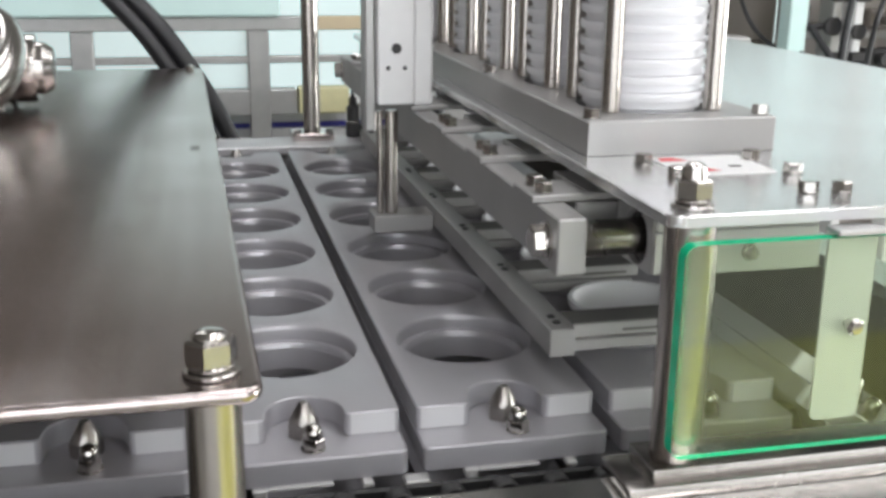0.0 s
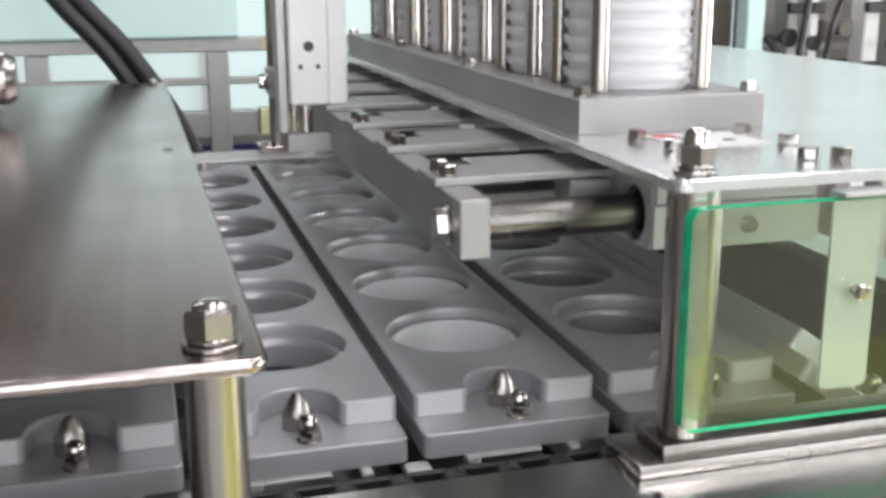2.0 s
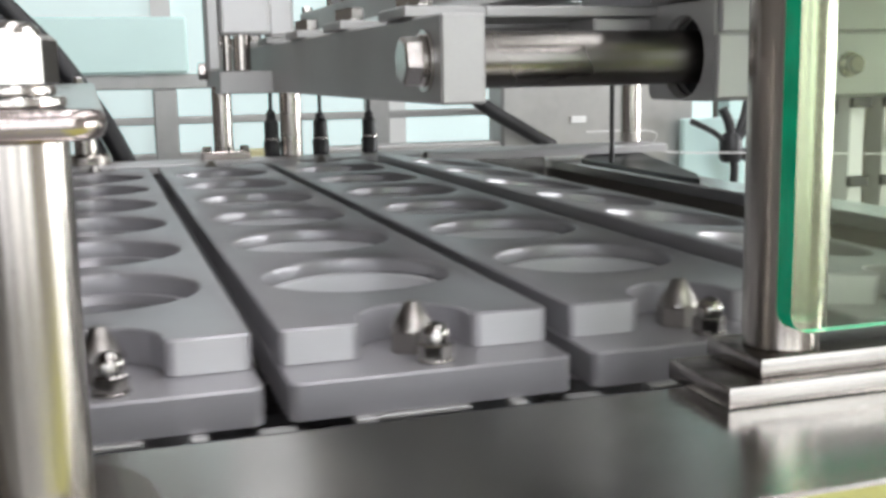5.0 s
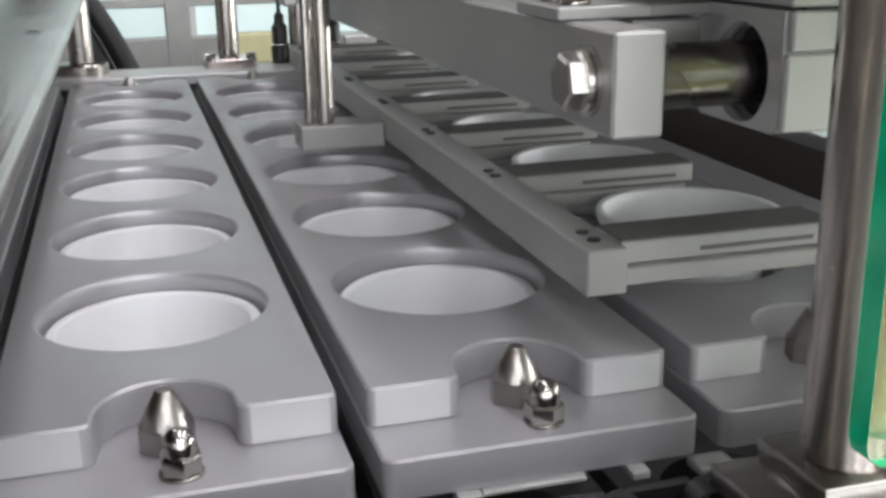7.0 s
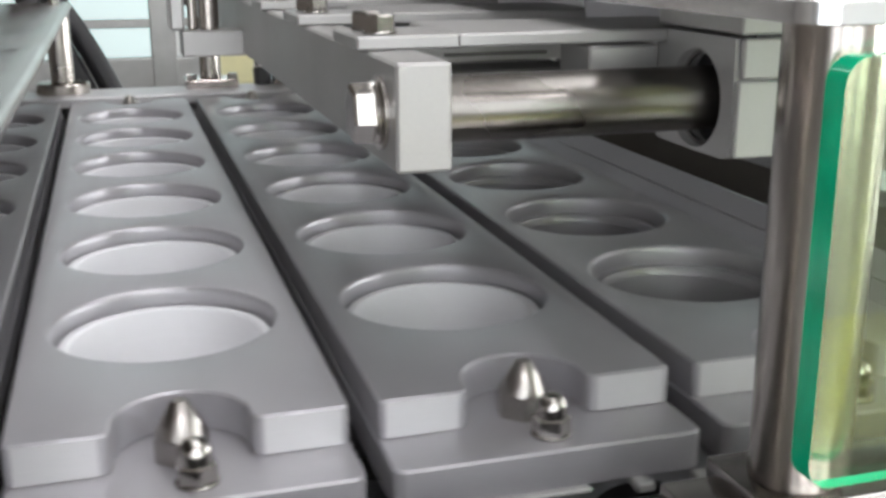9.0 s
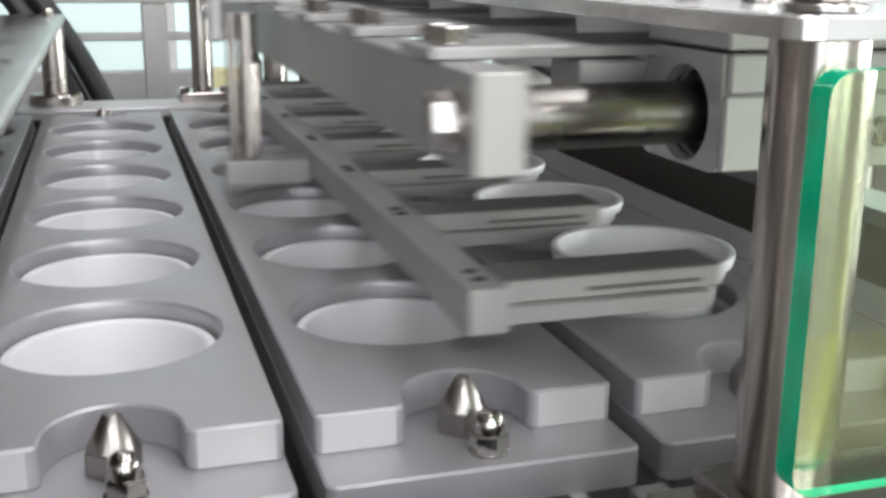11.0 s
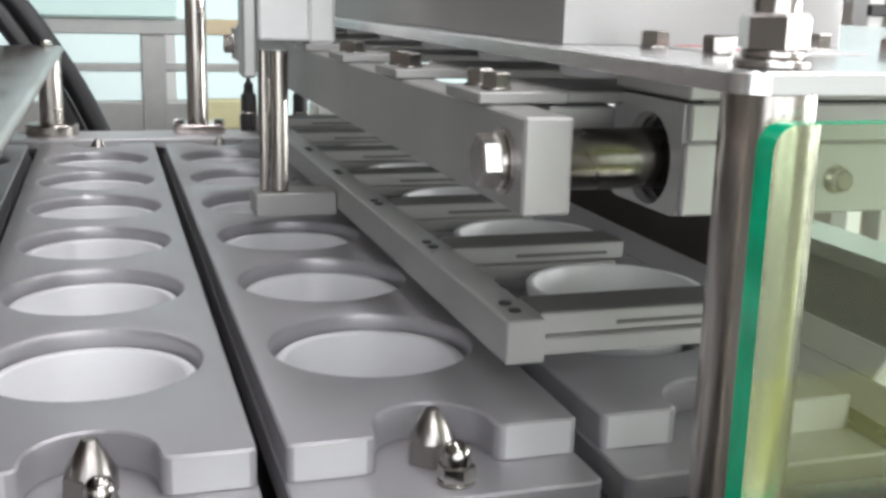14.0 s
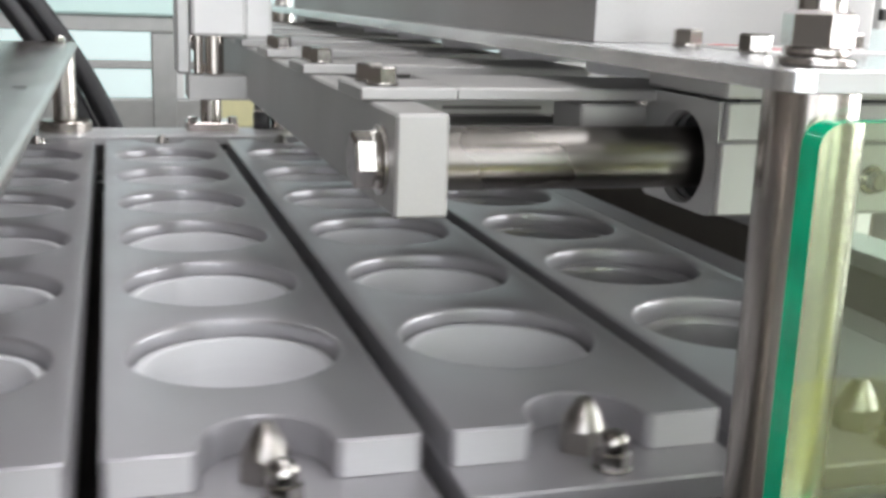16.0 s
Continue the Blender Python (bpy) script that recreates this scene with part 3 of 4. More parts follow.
# bearing housings of the sliding shafts
for near in (True, False):
    def yy(v):
        return v if near else LENGTH - v
    ys = sorted((yy(-0.045), yy(0.024)))
    cy = yy(-0.0115)
    hz = 0.1265
    inner = sorted((yy(-0.0412), yy(0.024)))
    block = slab(rounded(inner[0], inner[1], 0.1045, 0.1535, 0.006, 4, (1, 1, 0, 0)), 0.2434, 0.372, 0.0, [((cy, hz), [(0.0208, 0.372), (0.0208, 0.2434)])])
    bmesh.ops.transform(block, matrix=Matrix(((0, 0, 1), (1, 0, 0), (0, 1, 0))).to_4x4(), verts=block.verts)
    h = part("bearing_housing", block, ALU_BRIGHT, disp, "bright aluminium bearing housing with an open bore")
    face = sorted((yy(-0.045), yy(-0.0414)))
    part("face_plate", box(0.2436, 0.372, face[0], face[1], 0.1062, 0.1370, 0.0008, 1), ALU_BRIGHT, h)
    part("face_plate", box(0.2452, 0.372, face[0], face[1], 0.1378, 0.1535, 0.0008, 1), ALU_BRIGHT, h)
    part("spacer", box(0.2434, 0.372, ys[0], ys[1], 0.1550, 0.1652, 0.001, 1), ALU_BRIGHT, disp)
    part("joint", box(0.252, 0.366, ys[0] + 0.003, ys[1] - 0.003, 0.1536, 0.1549), BLACK, disp)
    part("bushing", lathe([(0.0139, 0.0), (0.0206, 0.0), (0.0206, 0.03), (0.0139, 0.03)], (0.2535, cy, hz), "x", 40, True), BLACK, h, "black bearing bushing deep in the bore")
    part("retaining_ring", lathe([(0.0188, 0.0), (0.0207, 0.0), (0.0207, 0.0012), (0.0188, 0.0012)], (0.2475, cy, hz), "x", 40, True), CHROME, h)
    part("set_screw", merged(rod((0.3151, ys[0] - 0.0075, 0.1213), 0.0046, 0.008, "y", 16), rod((0.3151, ys[0] - 0.0015, 0.1213), 0.0064, 0.002, "y", 16, 0.0003)), CHROME, h, "nickel-plated set screw")
part("stop_block", box(0.205, 0.238, 0.012, 0.045, 0.1315, 0.147, 0.001, 1), ALU, disp, "grey aluminium stop block")
part("hanger", rod((0.668, 0.92, -0.0143), 0.0035, 0.1795, "z", 12), DARK, disp, "thin dark hanging rod")
label_plate = part("warning_label", slab(rounded(0.272, 0.345, -0.026, 0.036, 0.002, 2), TZ + 0.0002, TZ + 0.0009, 0.0001), WHITE, disp, "white warning label with red triangle marks")
for x0, y0, s in ((0.274, 0.020, 0.016), (0.281, -0.018, 0.017)):
    bm = bmesh.new()
    bm.faces.new([bm.verts.new(p) for p in ((x0, y0, TZ + 0.0012), (x0 + s * 1.4, y0, TZ + 0.0012), (x0 + s * 0.9, y0 + s * 0.8, TZ + 0.0012), (x0 + s * 0.2, y0 + s * 0.8, TZ + 0.0012))])
    part("red_mark", bm, RED, label_plate)
part("text_bar", box(0.318, 0.327, -0.006, -0.001, TZ + 0.0009, TZ + 0.0014), INK, label_plate)

# foot plates under the post and guard
foot = thing("guard_rail", (0.3, -0.11, -0.017), "stepped stainless rail on the machine bed under the guard", "rail")
part("lower_strip", box(0.1945, 1.5, -0.1385, -0.088, -0.0168, -0.0076, 0.0012, 2), RAIL_STEEL, foot)
part("upper_strip", box(0.2135, 1.5, -0.132, -0.0885, -0.0074, 0.0010, 0.0012, 2), RAIL_STEEL, foot)

# ---- acrylic guard ----
guard = thing("acrylic_guard", (0.48, -0.145, 0.012), "clear acrylic guard panel with bright green edges", "guard panel")


def upright(outline, y0, y1):
    """A plate whose outline lies in x and z, between two depths."""
    bm = bmesh.new()
    a = [bm.verts.new((x, y0, z)) for x, z in outline]
    b = [bm.verts.new((x, y1, z)) for x, z in outline]
    n = len(outline)
    bm.faces.new(a)
    bm.faces.new(b[::-1])
    for i in range(n):
        bm.faces.new((a[i], b[i], b[(i + 1) % n], a[(i + 1) % n]))
    return bm


GX0, GX1, GZ0, GZ1, GY0, GY1 = 0.2178, 0.76, 0.014, 0.157, -0.1448, -0.1348
sheet = part("pane", upright(rounded(GX0, GX1, GZ0, GZ1, 0.009), GY0, GY1), ACRYLIC, guard)
sheet.data.materials.append(ACRYLIC_EDGE)
for pol in sheet.data.polygons:
    if abs(pol.normal.y) < 0.5:
        pol.material_index = 1
sheet.visible_shadow = False
hook = part("hook_strip", merged(upright(rounded(0.319, 0.354, 0.030, 0.1625, 0.005), -0.1343, -0.1325), box(0.319, 0.354, -0.1490, -0.1325, 0.1590, 0.1625, 0.0008, 1)), ALU_BRIGHT, guard, "bent stainless hanging strip")
part("screw", merged(rod((0.3392, -0.1470, 0.0971), 0.0035, 0.0145, "y", 16), lathe([(0, 0), (0.004, 0.0005), (0.0058, 0.003), (0.0058, 0.005), (0, 0.005)], (0.3392, -0.1500, 0.0971), "y", 20)), CHROME, hook)

# ---- left cover table ----
CZ = 0.1135
cover = thing("steel_cover", (-0.068, -0.180, -0.017), "brushed stainless cover table over the conveyor on round posts", "cover table")
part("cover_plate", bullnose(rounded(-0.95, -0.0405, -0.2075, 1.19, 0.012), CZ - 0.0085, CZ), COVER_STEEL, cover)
for px, py in ((-0.066, -0.180), (-0.058, 1.105)):
    zb = -0.0168 if py < 0 else 0.0002
    part("support_post", rod((px, py, zb + 0.0142), 0.0152, CZ - 0.0087 - zb - 0.0142, "z", 48), STEEL_POST, cover, "turned stainless post")
    part("post_flange", slab([(px + 0.034 * math.cos(a * math.pi / 16), py + 0.034 * math.sin(a * math.pi / 16)) for a in range(32)], zb, zb + 0.014, 0.002), STEEL_POST, cover)
acorn(cover, (-0.066, -0.180, CZ + 0.0003), 0.024, 0.17)
for dy in (0.0, 0.014):
    part("slot_mark", box(-0.070, -0.060, 0.447 + dy, 0.451 + dy, CZ - 0.0002, CZ + 0.0003), INK, cover)
piece("hex_bolt", bolt_me, cover, (-0.062, 1.16, CZ + 0.0003))

# ---- far posts and fittings ----
far_post = thing("far_post", (0.135, 1.115, 0.0), "round stainless post with bolted foot behind the moulds", "post")
part("post", rod((0.135, 1.115, 0.0122), 0.0145, 0.42, "z", 32), STEEL_POST, far_post)
part("foot_plate", slab(rounded(0.100, 0.170, 1.085, 1.145, 0.006), 0.0002, 0.012, 0.001), STEEL, far_post)
for bx in (0.108, 0.162):
    piece("hex_bolt", bolt_me, far_post, (bx, 1.092, 0.0122))
for bx, bz in ((0.207, 0.065), (0.281, 0.06), (0.357, 0.06)):
    s = thing("sensor_plug", (bx, 1.122, 0.0), "black plastic sensor plug standing on the far deck", "sensor", "black sensor plugs")
    part("plug_body", lathe([(0, 0), (0.012, 0), (0.013, 0.02), (0.011, 0.024), (0.011, 0.05), (0.007, 0.055), (0.007, bz), (0.003, bz + 0.005), (0.003, bz + 0.03), (0, bz + 0.03)], (bx, 1.122, 0.0002), "z", 20), BLACK, s)
    part("ring", rod((bx, 1.122, 0.024), 0.0125, 0.003, "z", 20), CHROME, s)
for i, dx in enumerate((0.0, 0.036)):
    solid("black_hose", tube([(0.02 - dx, 1.27, -0.06), (-0.03 - dx, 1.28, 0.05), (-0.10 - dx, 1.30, 0.16), (-0.19 - dx, 1.33, 0.27), (-0.25 - dx, 1.4, 0.42)], 0.016, 14), BLACK, "black corrugated hose rising behind the steel cover", "hose", "", "black hoses")
solid("filling_pipe", merged(tube([(-0.42, 0.70, CZ + 0.002), (-0.33, 0.66, CZ + 0.02), (-0.29, 0.72, CZ + 0.06), (-0.31, 0.82, CZ + 0.1), (-0.4, 0.9, CZ + 0.12)], 0.026, 20),
                             lathe([(0.026, 0), (0.038, 0), (0.038, 0.012), (0.026, 0.012)], (-0.36, 0.95, CZ + 0.0002), "z", 28, True), rod((-0.36, 0.95, CZ + 0.012), 0.03, 0.12)), CHROME, "polished stainless filling pipe on the cover", "pipe")
valve = thing("filling_valve", (-0.30, 0.80, CZ), "polished stainless ribbed filling valve lying on the cover", "valve")
part("valve_body", lathe([(0, 0), (0.030, 0), (0.040, 0.004), (0.044, 0.012), (0.044, 0.16), (0, 0.16)], (-0.42, 0.80, CZ + 0.0485), "x", 40), CHROME, valve)
for i in range(3):
    part("flange", lathe([(0.0442, 0), (0.048, 0.001), (0.048, 0.009), (0.0442, 0.010)], (-0.405 + 0.055 * i, 0.80, CZ + 0.0485), "x", 40, True), CHROME, valve)
part("end_cap", lathe([(0.0, 0.0), (0.034, 0.0), (0.034, 0.010), (0.026, 0.022), (0, 0.024)], (-0.2598, 0.80, CZ + 0.0485), "x", 32), CHROME, valve)

# ---- sliding carriage, built in its retracted place ----
car = thing("sliding_carriage", (0.186, 0.5, 0.1268), "aluminium beam on oiled shafts that slides the cups out", "carriage")
beam = part("beam", box(0.1752, 0.1970, -0.0345, LENGTH + 0.0345, 0.1062, 0.1476, 0.0012), ALU, car)
for cy in (-0.0115, LENGTH + 0.0115):
    part("shaft", rod((0.1972, cy, 0.1265), 0.0135, 0.17, "x", 40), SHAFT, car, "dark oiled steel shaft")
    bh = part("hex_bolt", hexagon((0.1713, cy, 0.1265), 0.0205, 0.0088, "-x", turn=0.28), CHROME, beam, "large nickel-plated hex bolt")
    part("washer", lathe([(0, 0), (0.0145, 0), (0.0145, 0.0018), (0, 0.0018)], (0.1733, cy, 0.1265), "x", 32), CHROME, bh)
    part("spring_washer", lathe([(0, 0), (0.0118, 0), (0.0126, 0.0015), (0.0118, 0.0028), (0, 0.0028)], (0.1706, cy, 0.1265), "x", 32), CHROME, bh)
for j in range(7):
    y0 = 0.0135 + 0.14716 * j
    tab = part("slide_tab", merged(box(0.1715, 0.215, y0, y0 + 0.05, 0.1479, 0.1535, 0.0008, 1), box(0.2151, 0.345, y0 + 0.002, y0 + 0.082, 0.1479, 0.1535, 0.0008, 1)), ALU, car)
    for dy in (0.011, 0.034):
        piece("hex_bolt", bolt_me, tab, (0.1835, y0 + dy, 0.1538), j)
cyl = part("air_cylinder", box(0.1327, 0.1735, 0.446, 0.486, 0.156, 0.36, 0.002), WHITE, car, "white air cylinder body")
part("slide_rail", box(0.1740, 0.1965, 0.455, 0.492, 0.1535, 0.36, 0.003), WHITE, cyl)
part("side_bracket", box(0.1205, 0.1322, 0.458, 0.486, 0.125, 0.36, 0.002), GREY_MACHINE, cyl)
for hx, hz2 in ((0.1445, 0.1965), (0.163, 0.1965), (0.1445, 0.2775), (0.163, 0.2775)):
    part("screw_hole", rod((hx, 0.4452, hz2), 0.0026, 0.003, "y", 12), INK, cyl)
part("port_screw", rod((0.1535, 0.444, 0.2178), 0.0055, 0.004, "y", 16), DARK, cyl)

# ---- lifting frame with forks, built in its retracted and lowered place ----
lift = thing("cup_lifting_frame", (0.209, 0.5, 0.027), "grey aluminium comb frame that lowers the cups", "lifting frame")
part("spine", box(0.1980, 0.2190, 0.0365, 0.975, 0.0155, 0.0385, 0.0008), ALU, lift)
for j in range(7):
    yc = 0.0605 + 0.14716 * j
    fk = part("fork", box(0.2192, 0.338, yc - 0.0155, yc + 0.0155, 0.0275, 0.0385, 0.0006, 1), ALU, lift)
    part("fork_top", box(0.2194, 0.338, yc - 0.0153, yc + 0.0153, 0.0386, 0.0396, 0.0004, 1), FORK_TOP, fk, "thin dark fork top")
    part("fork_lip", box(0.2192, 0.330, yc - 0.0215, yc + 0.0215, 0.0185, 0.0273, 0.0006, 1), ALU, fk)
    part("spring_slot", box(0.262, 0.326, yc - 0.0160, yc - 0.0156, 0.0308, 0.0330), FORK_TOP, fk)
    for dy in (-0.007, 0.007):
        part("screw", rod((0.2085, yc + dy, 0.0383), 0.0034, 0.0012, "z", 12, 0.0002), DARK, fk)
part("foot_block", box(0.1290, 0.1978, 0.452, 0.490, 0.010, 0.0295, 0.001), ALU, lift)
for rx, rr in ((0.1383, 0.0038), (0.1512, 0.0075)):
    part("lift_rod", rod((rx, 0.466, 0.0297), rr, 0.118, "z", 24), STEEL_POST, lift, "polished steel lift rod")

# ---- behind the machine ----
BY = 2.2
frame_far = thing("neighbour_machine_frame", (0.1, BY, FLOOR_Z), "aluminium profile frame of a neighbouring machine", "machine frame")
part("upper_beam", box(-0.9, 1.1, BY, BY + 0.06, 0.09, 0.126, 0.003, 1), GREY_MACHINE, frame_far)
part("thin_rail", box(-0.9, 1.1, BY, BY + 0.03, 0.005, 0.024, 0.003, 1), GREY_MACHINE, frame_far)
part("lower_beam", box(-0.9, 0.22, BY, BY + 0.06, -0.133, -0.065, 0.003, 1), GREY_MACHINE, frame_far)
part("yellow_block", box(0.225, 0.36, BY - 0.005, BY + 0.06, -0.13, -0.062, 0.003, 1), YELLOW, frame_far)
for ux in (0.094, -0.35, 0.62):
    part("upright", box(ux, ux + 0.056, BY - 0.003, BY + 0.05, FLOOR_Z, 0.089, 0.003, 1), GREY_MACHINE, frame_far)
part("tan_end", box(0.235, 0.42, BY - 0.004, BY + 0.0, 0.092, 0.127, 0.001), TAN, frame_far)
part("cyan_panel", box(-0.75, 0.18, BY - 0.02, BY + 0.3, 0.127, 0.26, 0.006, 1), CYAN, frame_far)
part("white_sheet", box(-0.9, 1.0, BY + 0.1, BY + 0.11, -0.45, -0.136), WHITE, frame_far)
part("blue_strip", box(-0.9, 1.0, BY + 0.088, BY + 0.098, -0.182, -0.168), BLUE, frame_far)
for i, wx in enumerate((-1.5, -0.3, 0.9, 2.1, 3.3, 4.5)):
    wt = (1.05, 1.5, 1.75, 1.75, 1.75, 1.75)[i]
    w = thing("window_%d" % (i + 1), (wx, 5.16, 0.4), "bright factory window with a pale frame", "window", "", "structure")
    part("pane", box(wx - 0.55, wx + 0.55, 5.17, 5.19, -0.5, wt), PANE, w)
    part("window_frame", merged(box(wx - 0.6, wx - 0.55, 5.14, 5.2, -0.55, wt + 0.05), box(wx + 0.55, wx + 0.6, 5.14, 5.2, -0.55, wt + 0.05), box(wx - 0.55, wx + 0.55, 5.14, 5.2, -0.55, -0.5), box(wx - 0.55, wx + 0.55, 5.14, 5.2, wt, wt + 0.05)), WHITE, w)
tray = thing("black_tray", (0.70, 0.95, -0.02), "flat black plastic tray on the end deck", "tray")
part("tray_body", slab([(0.655, 0.655), (0.69, 0.72), (0.80, 1.085), (0.715, 1.10), (0.657, 1.0)], -0.0198, -0.0145, 0.001), BLACK, tray)
# added body whose unseen head darkens the left of the cover's reflection
dark_reflected = thing("filling_machine", (-2.0, 3.2, FLOOR_Z), "tall dark taupe body added to be reflected in the cover", "machine")
part("body", box(-3.9, -2.0, 2.9, 3.6, FLOOR_Z, 0.4195, 0.005), TAUPE, dark_reflected)
part("head", box(-3.9, -0.42, 2.86, 3.6, 0.42, 1.7, 0.02), TAUPE, dark_reflected)
part("door", box(-2.9, -2.06, 2.88, 2.899, FLOOR_Z + 0.2, 0.41, 0.008, 1), TAUPE, dark_reflected)
# pale panels added to streak that reflection
for fx, fw in ((-2.15, 0.16), (-2.5, 0.12), (-3.0, 0.3)):
    part("steel_panel", box(fx - fw, fx, 2.86, 2.879, FLOOR_Z + 0.3, 0.40, 0.004), ALU_BRIGHT, dark_reflected, "bright panel added as a streak in the cover's reflection")
cab = thing("control_cabinet", (1.5, 2.3, FLOOR_Z), "taupe steel control cabinet behind the table", "cabinet")
part("cabinet_body", box(1.38, 1.62, 2.2, 2.6, 0.03, 0.38, 0.008, 1), TAUPE, cab)
part("cabinet_door", box(1.395, 1.605, 2.185, 2.199, 0.05, 0.36, 0.004, 1), TAUPE, cab)
part("stand", box(1.46, 1.54, 2.35, 2.43, FLOOR_Z, 0.0295, 0.004, 1), WHITE, cab)
rear = thing("rear_machine", (1.3, 2.1, FLOOR_Z), "pale grey machine with columns and hoses behind the conveyor", "machine")
part("column", box(0.97, 1.07, 2.0, 2.1, FLOOR_Z, 0.30, 0.004), GREY_MACHINE, rear)
part("side_panel", box(1.075, 1.40, 2.02, 2.06, FLOOR_Z, 0.0, 0.004), WHITE, rear)
part("pale_column", box(1.545, 1.600, 2.00, 2.06, FLOOR_Z, 0.36, 0.004), CYAN, rear, "pale blue column")
for cx, cw, cm in ((1.705, 0.032, GREY_MACHINE), (1.775, 0.030, WHITE), (1.96, 0.05, WHITE), (2.07, 0.035, GREY_MACHINE), (2.20, 0.045, WHITE), (2.32, 0.03, GREY_MACHINE), (2.43, 0.07, WHITE)):
    col = part("column", box(cx, cx + cw, 2.05, 2.12, FLOOR_Z, 0.36, 0.004), cm, rear)
    for cz in (-0.22, 0.0, 0.17):
        part("clamp", box(cx - 0.008, cx + cw + 0.008, 2.03, 2.0495, cz, cz + 0.03, 0.003, 1), DARK, col, "dark clamp on the column")
part("back_panel", box(1.64, 2.9, 2.2, 2.24, FLOOR_Z, 0.3, 0.004, 1), INNER, rear, "brown-grey painted back panel")
for bz in (-0.26, -0.12, 0.06, 0.20):
    part("cross_bar", box(1.62, 2.75, 2.124, 2.14, bz, bz + 0.022, 0.002), GREY_MACHINE, rear)
for gx, gw, gz in ((1.83, 0.10, 0.095), (1.83, 0.10, -0.02), (2.12, 0.06, -0.12), (2.26, 0.05, 0.03), (2.37, 0.05, -0.2)):
    part("drive_unit", merged(box(gx, gx + gw, 2.06, 2.12, gz, gz + 0.055, 0.006, 1), rod((gx + gw / 2, 2.03, gz + 0.028), 0.018, 0.03, "y", 20)), DARK if gz < 0 else TAUPE, rear, "dark drive unit between the columns")
for kx, kz, kr in ((1.682, 0.105, 0.026), (1.764, 0.089, 0.022), (2.03, 0.08, 0.02), (2.145, -0.09, 0.024), (2.29, -0.16, 0.022), (2.35, 0.03, 0.02)):
    part("knob", lathe([(0, 0), (kr, 0.0), (kr, 0.012), (kr * 0.8, 0.02), (kr * 0.4, 0.022), (kr * 0.4, 0.034), (0, 0.034)], (kx, 2.0, kz), "y", 20), BLACK, rear, "black plastic knob")
part("elbow_fitting", merged(rod((1.600, 2.02, 0.09), 0.014, 0.075, "z", 14), rod((1.600, 2.02, 0.105), 0.010, 0.06, "x", 12)), BLACK, rear, "black elbow fitting")
for pts, pr in (([(1.607, 2.0, 0.11), (1.635, 1.99, 0.07), (1.668, 1.98, 0.02), (1.70, 1.98, -0.06)], 0.010), ([(1.735, 1.99, 0.30), (1.721, 1.985, 0.175), (1.705, 1.98, 0.06), (1.70, 1.98, -0.06)], 0.011),
                ([(1.86, 1.99, 0.30), (1.80, 1.98, 0.12), (1.78, 1.98, -0.04)], 0.008), ([(2.03, 1.99, 0.09), (2.07, 1.97, 0.0), (2.145, 1.98, -0.09)], 0.008),
                ([(2.12, 1.99, 0.24), (2.08, 1.97, 0.12), (2.03, 1.99, 0.08)], 0.007), ([(2.35, 1.99, 0.04), (2.28, 1.97, -0.03), (2.29, 1.98, -0.16)], 0.007), ([(2.48, 1.99, 0.26), (2.40, 1.97, 0.10), (2.35, 1.98, 0.03)], 0.008)):
    part("air_tube", tube(pts, pr, 8), BLACK, rear, "black air tube")
part("pale_door", box(1.33, 1.50, 1.86, 1.885, FLOOR_Z, -0.005, 0.004, 1), CYAN, rear, "pale cyan door")
part("hub", lathe([(0, 0), (0.022, 0.0), (0.028, 0.01), (0.028, 0.05), (0.018, 0.07), (0, 0.07)], (1.425, 1.80, -0.11), "z", 16), BLACK, rear)
for ex, ez, er in ((1.315, -0.008, 0.007), (1.40, 0.02, 0.012), (1.50, 0.03, 0.012), (1.56, -0.16, 0.014), (1.43, -0.19, 0.010), (1.47, 0.06, 0.008)):
    part("arm", tube([(1.425, 1.80, -0.075), ((1.425 + ex) / 2 + 0.006, 1.795, (ez - 0.075) / 2 + 0.004), (ex, 1.80, ez)], er, 10), BLACK, rear, "black arm of a tube holder")
part("low_body", box(0.87, 1.38, 1.9, 1.995, FLOOR_Z, 0.088, 0.006, 1), GREY_MACHINE, rear, "grey painted machine body")
part("low_shelf", box(0.45, 0.869, 1.9, 1.995, FLOOR_Z, -0.045, 0.004, 1), GREY_MACHINE, rear)
part("name_plate", box(1.045, 1.085, 1.894, 1.899, -0.008, 0.008, 0.001, 1), WHITE, rear)
solid("black_hose", tube([(0.70, 1.86, 0.13), (0.81, 1.86, 0.042), (0.90, 1.862, -0.012), (0.965, 1.866, -0.048), (0.985, 1.872, -0.058)], 0.016, 12), BLACK, "black hose running down to a grey machine body", "hose", "", "black hoses")
solid("thin_wire", tube([(0.9, 1.5, -0.005), (1.05, 1.5, -0.01), (1.07, 1.5, -0.05), (1.3, 1.45, -0.06), (1.8, 1.4, -0.08)], 0.0016, 6), WHITE, "thin white wire behind the conveyor", "wire")
solid("black_cable", tube([(1.42, 2.1, 0.4), (1.44, 2.1, 0.2), (1.5, 2.08, 0.08), (1.62, 2.06, 0.02), (1.8, 2.0, 0.0)], 0.006), BLACK, "thin black cable hanging behind the table", "cable")


# ---- movement ----
EXTEND = [0.12, 3.72, 7.33, 10.93, 14.53]
RETRACT = [2.24, 5.80, 9.40, 12.98]
LOWER = [-0.95, 2.65, 6.25, 9.85, 13.45]
STROKE, RISE = -0.068, 0.095
INDEX = [(0.90, 0.0), (0.97, 0.02), (1.07, 0.10), (1.17, 0.19), (1.27, 0.31), (1.38, 0.44), (1.47, 0.59), (1.57, 0.74), (1.67, 0.845), (1.78, 0.945), (1.90, 1.0)]
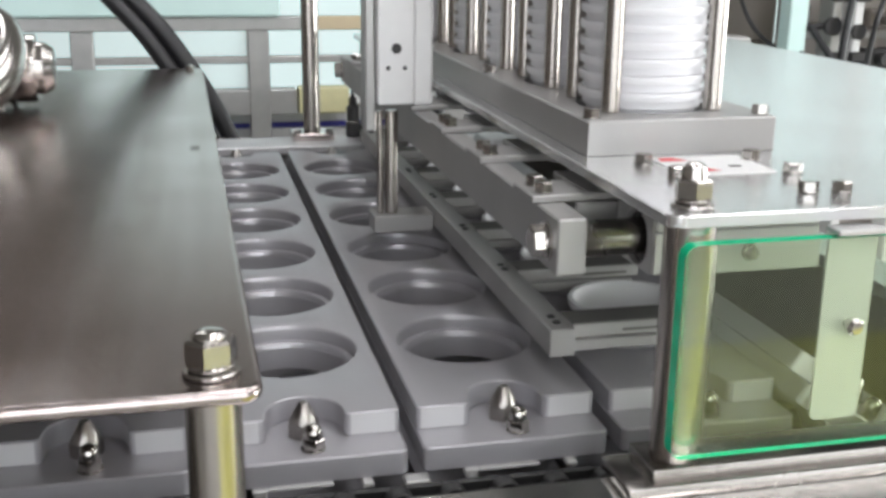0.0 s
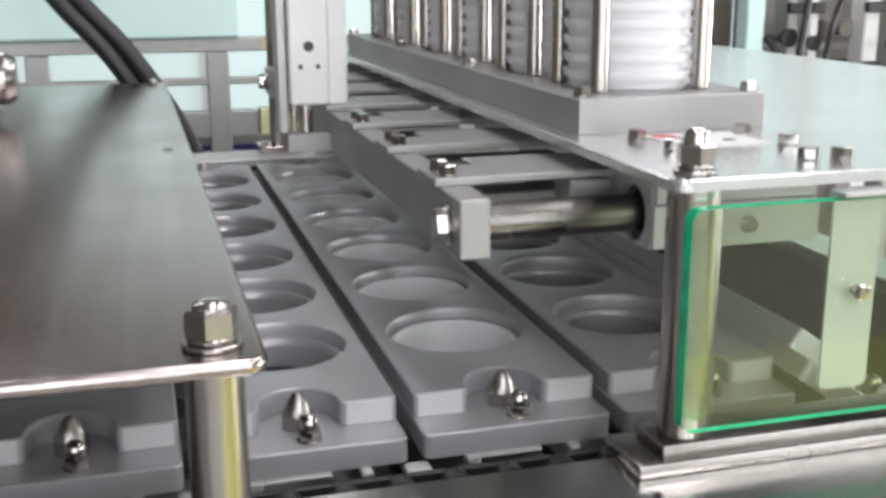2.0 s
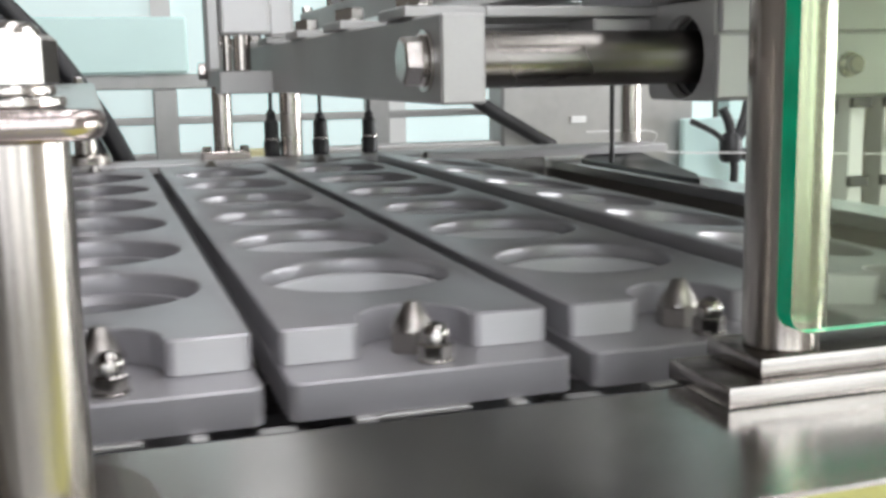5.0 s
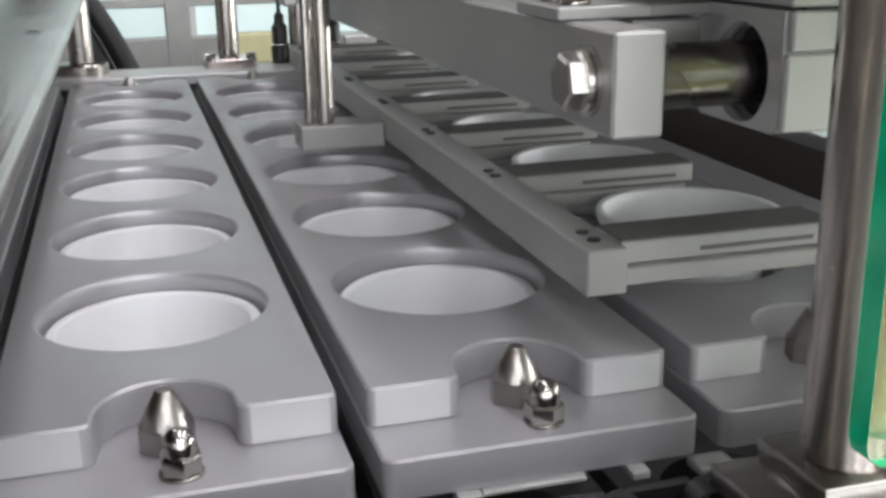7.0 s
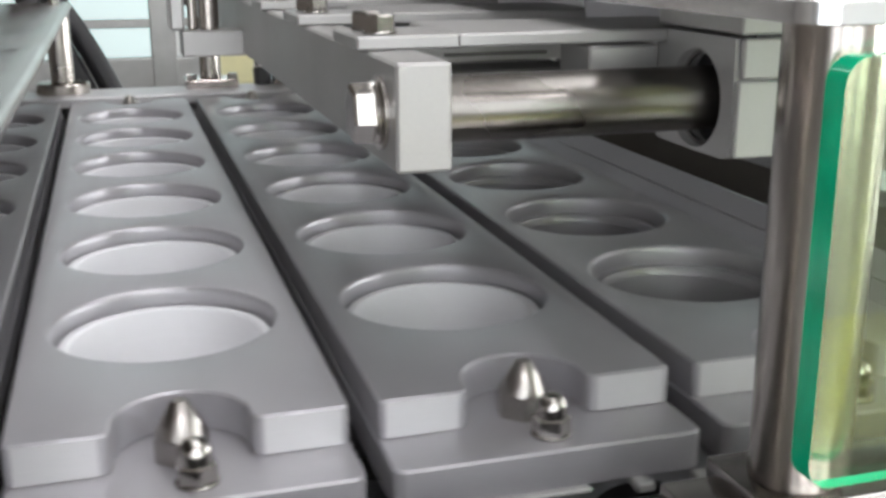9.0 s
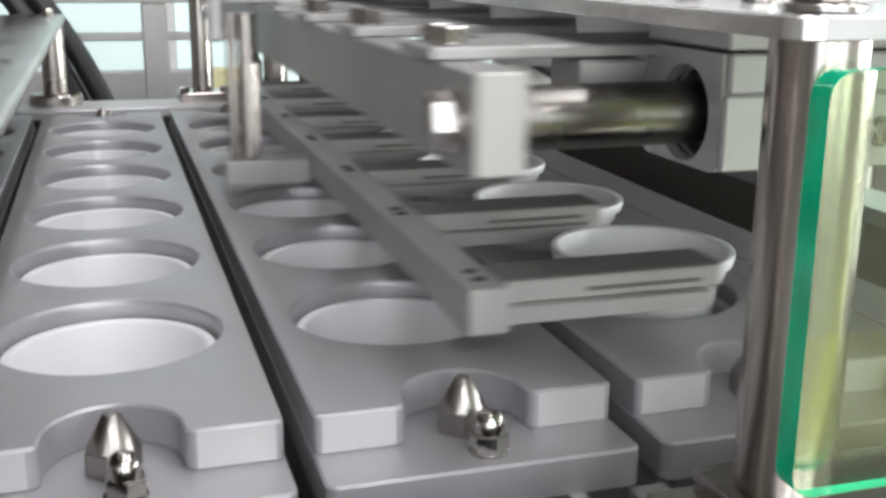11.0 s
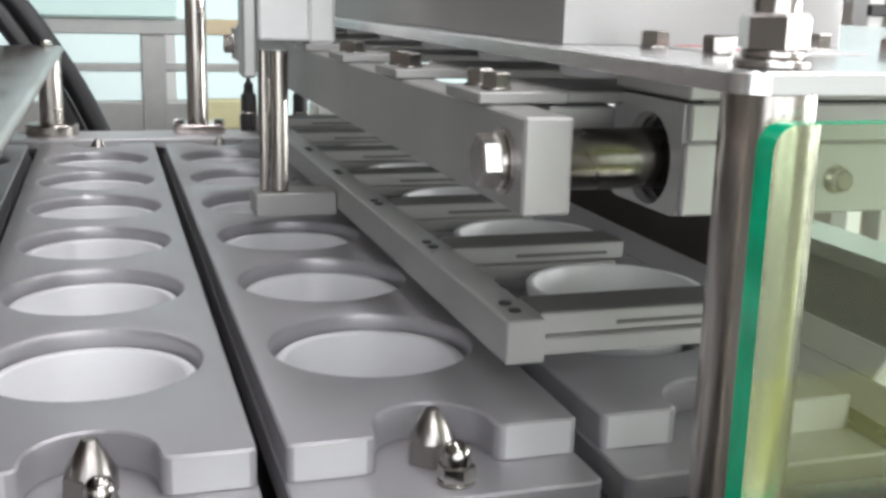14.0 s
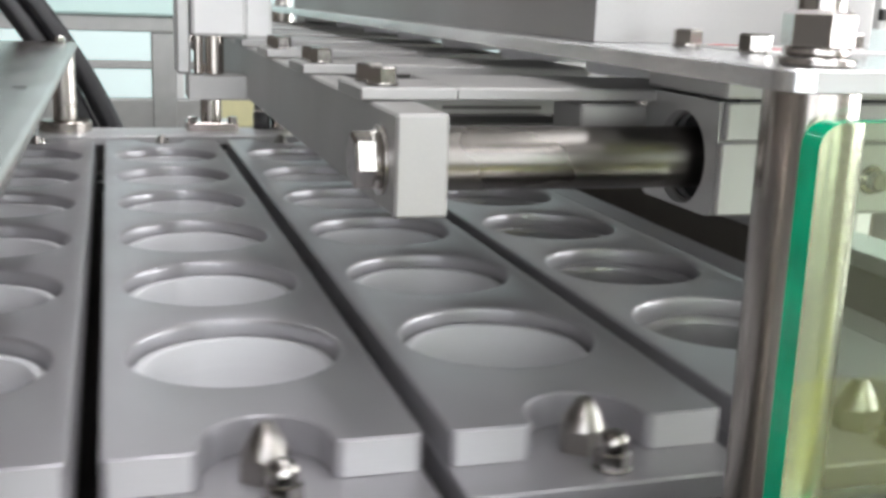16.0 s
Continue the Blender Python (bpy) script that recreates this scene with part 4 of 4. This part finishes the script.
SLIDE = [(-0.02, 0.0), (0.02, 0.17), (0.07, 0.50), (0.12, 0.76), (0.17, 0.92), (0.27, 1.0)]
RETURN = [(0.0, 0.0), (0.03, 0.06), (0.12, 0.45), (0.17, 0.68), (0.22, 0.85), (0.32, 1.0)]
LIFT = [(0.13, 0.0), (0.27, 0.17), (0.37, 0.40), (0.48, 0.62), (0.56, 0.90), (0.64, 1.0)]
SINK = [(0.0, 0.0), (0.07, 0.07), (0.15, 0.49), (0.25, 0.70), (0.36, 0.97), (0.44, 1.0)]
DROP = [(-0.06, 0.190), (0.0, 0.140), (0.05, 0.108), (0.15, 0.089), (0.25, 0.066), (0.36, 0.029), (0.44, 0.026)]


def steps(events, curve, start=0.0):
    """(seconds, value) rows of a value that follows the curve once after each event."""
    rows = []
    for i, e in enumerate(events):
        rows += [(e + a, start + i + f) for a, f in curve]
    return rows


def value(rows, t):
    if t <= rows[0][0]:
        return rows[0][1]
    for (a, u), (b, v) in zip(rows[:-1], rows[1:]):
        if t <= b:
            return u + (v - u) * (t - a) / max(1e-9, b - a)
    return rows[-1][1]


TRAVEL = steps(EXTEND, INDEX)
OUT = sorted([(e + a, f) for e in EXTEND for a, f in SLIDE] + [(r + a, 1 - f) for r in RETRACT for a, f in RETURN])
UP = sorted([(e + a, f) for e in EXTEND for a, f in LIFT] + [(s + a, 1 - f) for s in LOWER[1:] for a, f in SINK])


def times(*curves):
    """The key times of the curves, on whole frames within the clip."""
    ts = {0.0, 16.0}
    for c in curves:
        ts |= {round(round(t * FPS) / FPS, 4) for t, _ in c if 0 < t < 16}
    return sorted(ts)


TURN_X, TURN_R = 0.398, 0.100


def on_track(s):
    """The pose of a mould plate s metres along the conveyor: flat on top, then round the end wheel and back below."""
    a = (s - TURN_X) / TURN_R
    if a <= 0:
        return pose(s, 0, 0)
    if a <= math.pi:
        return pose(TURN_X + TURN_R * math.sin(a), 0, TURN_R * (math.cos(a) - 1), 0, math.degrees(a), 0)
    return pose(TURN_X - (a - math.pi) * TURN_R, 0, -2 * TURN_R, 0, 180, 0)


def motions():
    for ob, k in MOULDS:
        walk(ob, [(t, on_track((k - value(TRAVEL, t)) * PITCH)) for t in times(TRAVEL)])
    walk(chain, [(t, pose(-value(TRAVEL, t) * PITCH, -0.05, -0.05)) for t in times(TRAVEL)])
    c = ORIGIN[car]
    walk(car, [(t, pose(c.x + STROKE * value(OUT, t), c.y, c.z)) for t in times(OUT)])
    c = ORIGIN[lift]
    walk(lift, [(t, pose(c.x + STROKE * value(OUT, t), c.y, c.z + RISE * value(UP, t))) for t in times(OUT, UP)])
    for ob, b, y in CARRIED:
        s, e = LOWER[b], EXTEND[b]
        fall = [(s + a, z) for a, z in DROP]
        fall += [(e + 0.08, 0.026), (e + 0.15, 0.014), (e + 0.22, -0.0085), (e + 0.27, -0.0094)]
        go = [(t, v - b) for t, v in TRAVEL if t >= e]
        walk(ob, [(t, pose(DROP_X - max(0.0, value(go, t) if go else 0.0) * PITCH, y, value(fall, t))) for t in times(fall, go)])


motions()
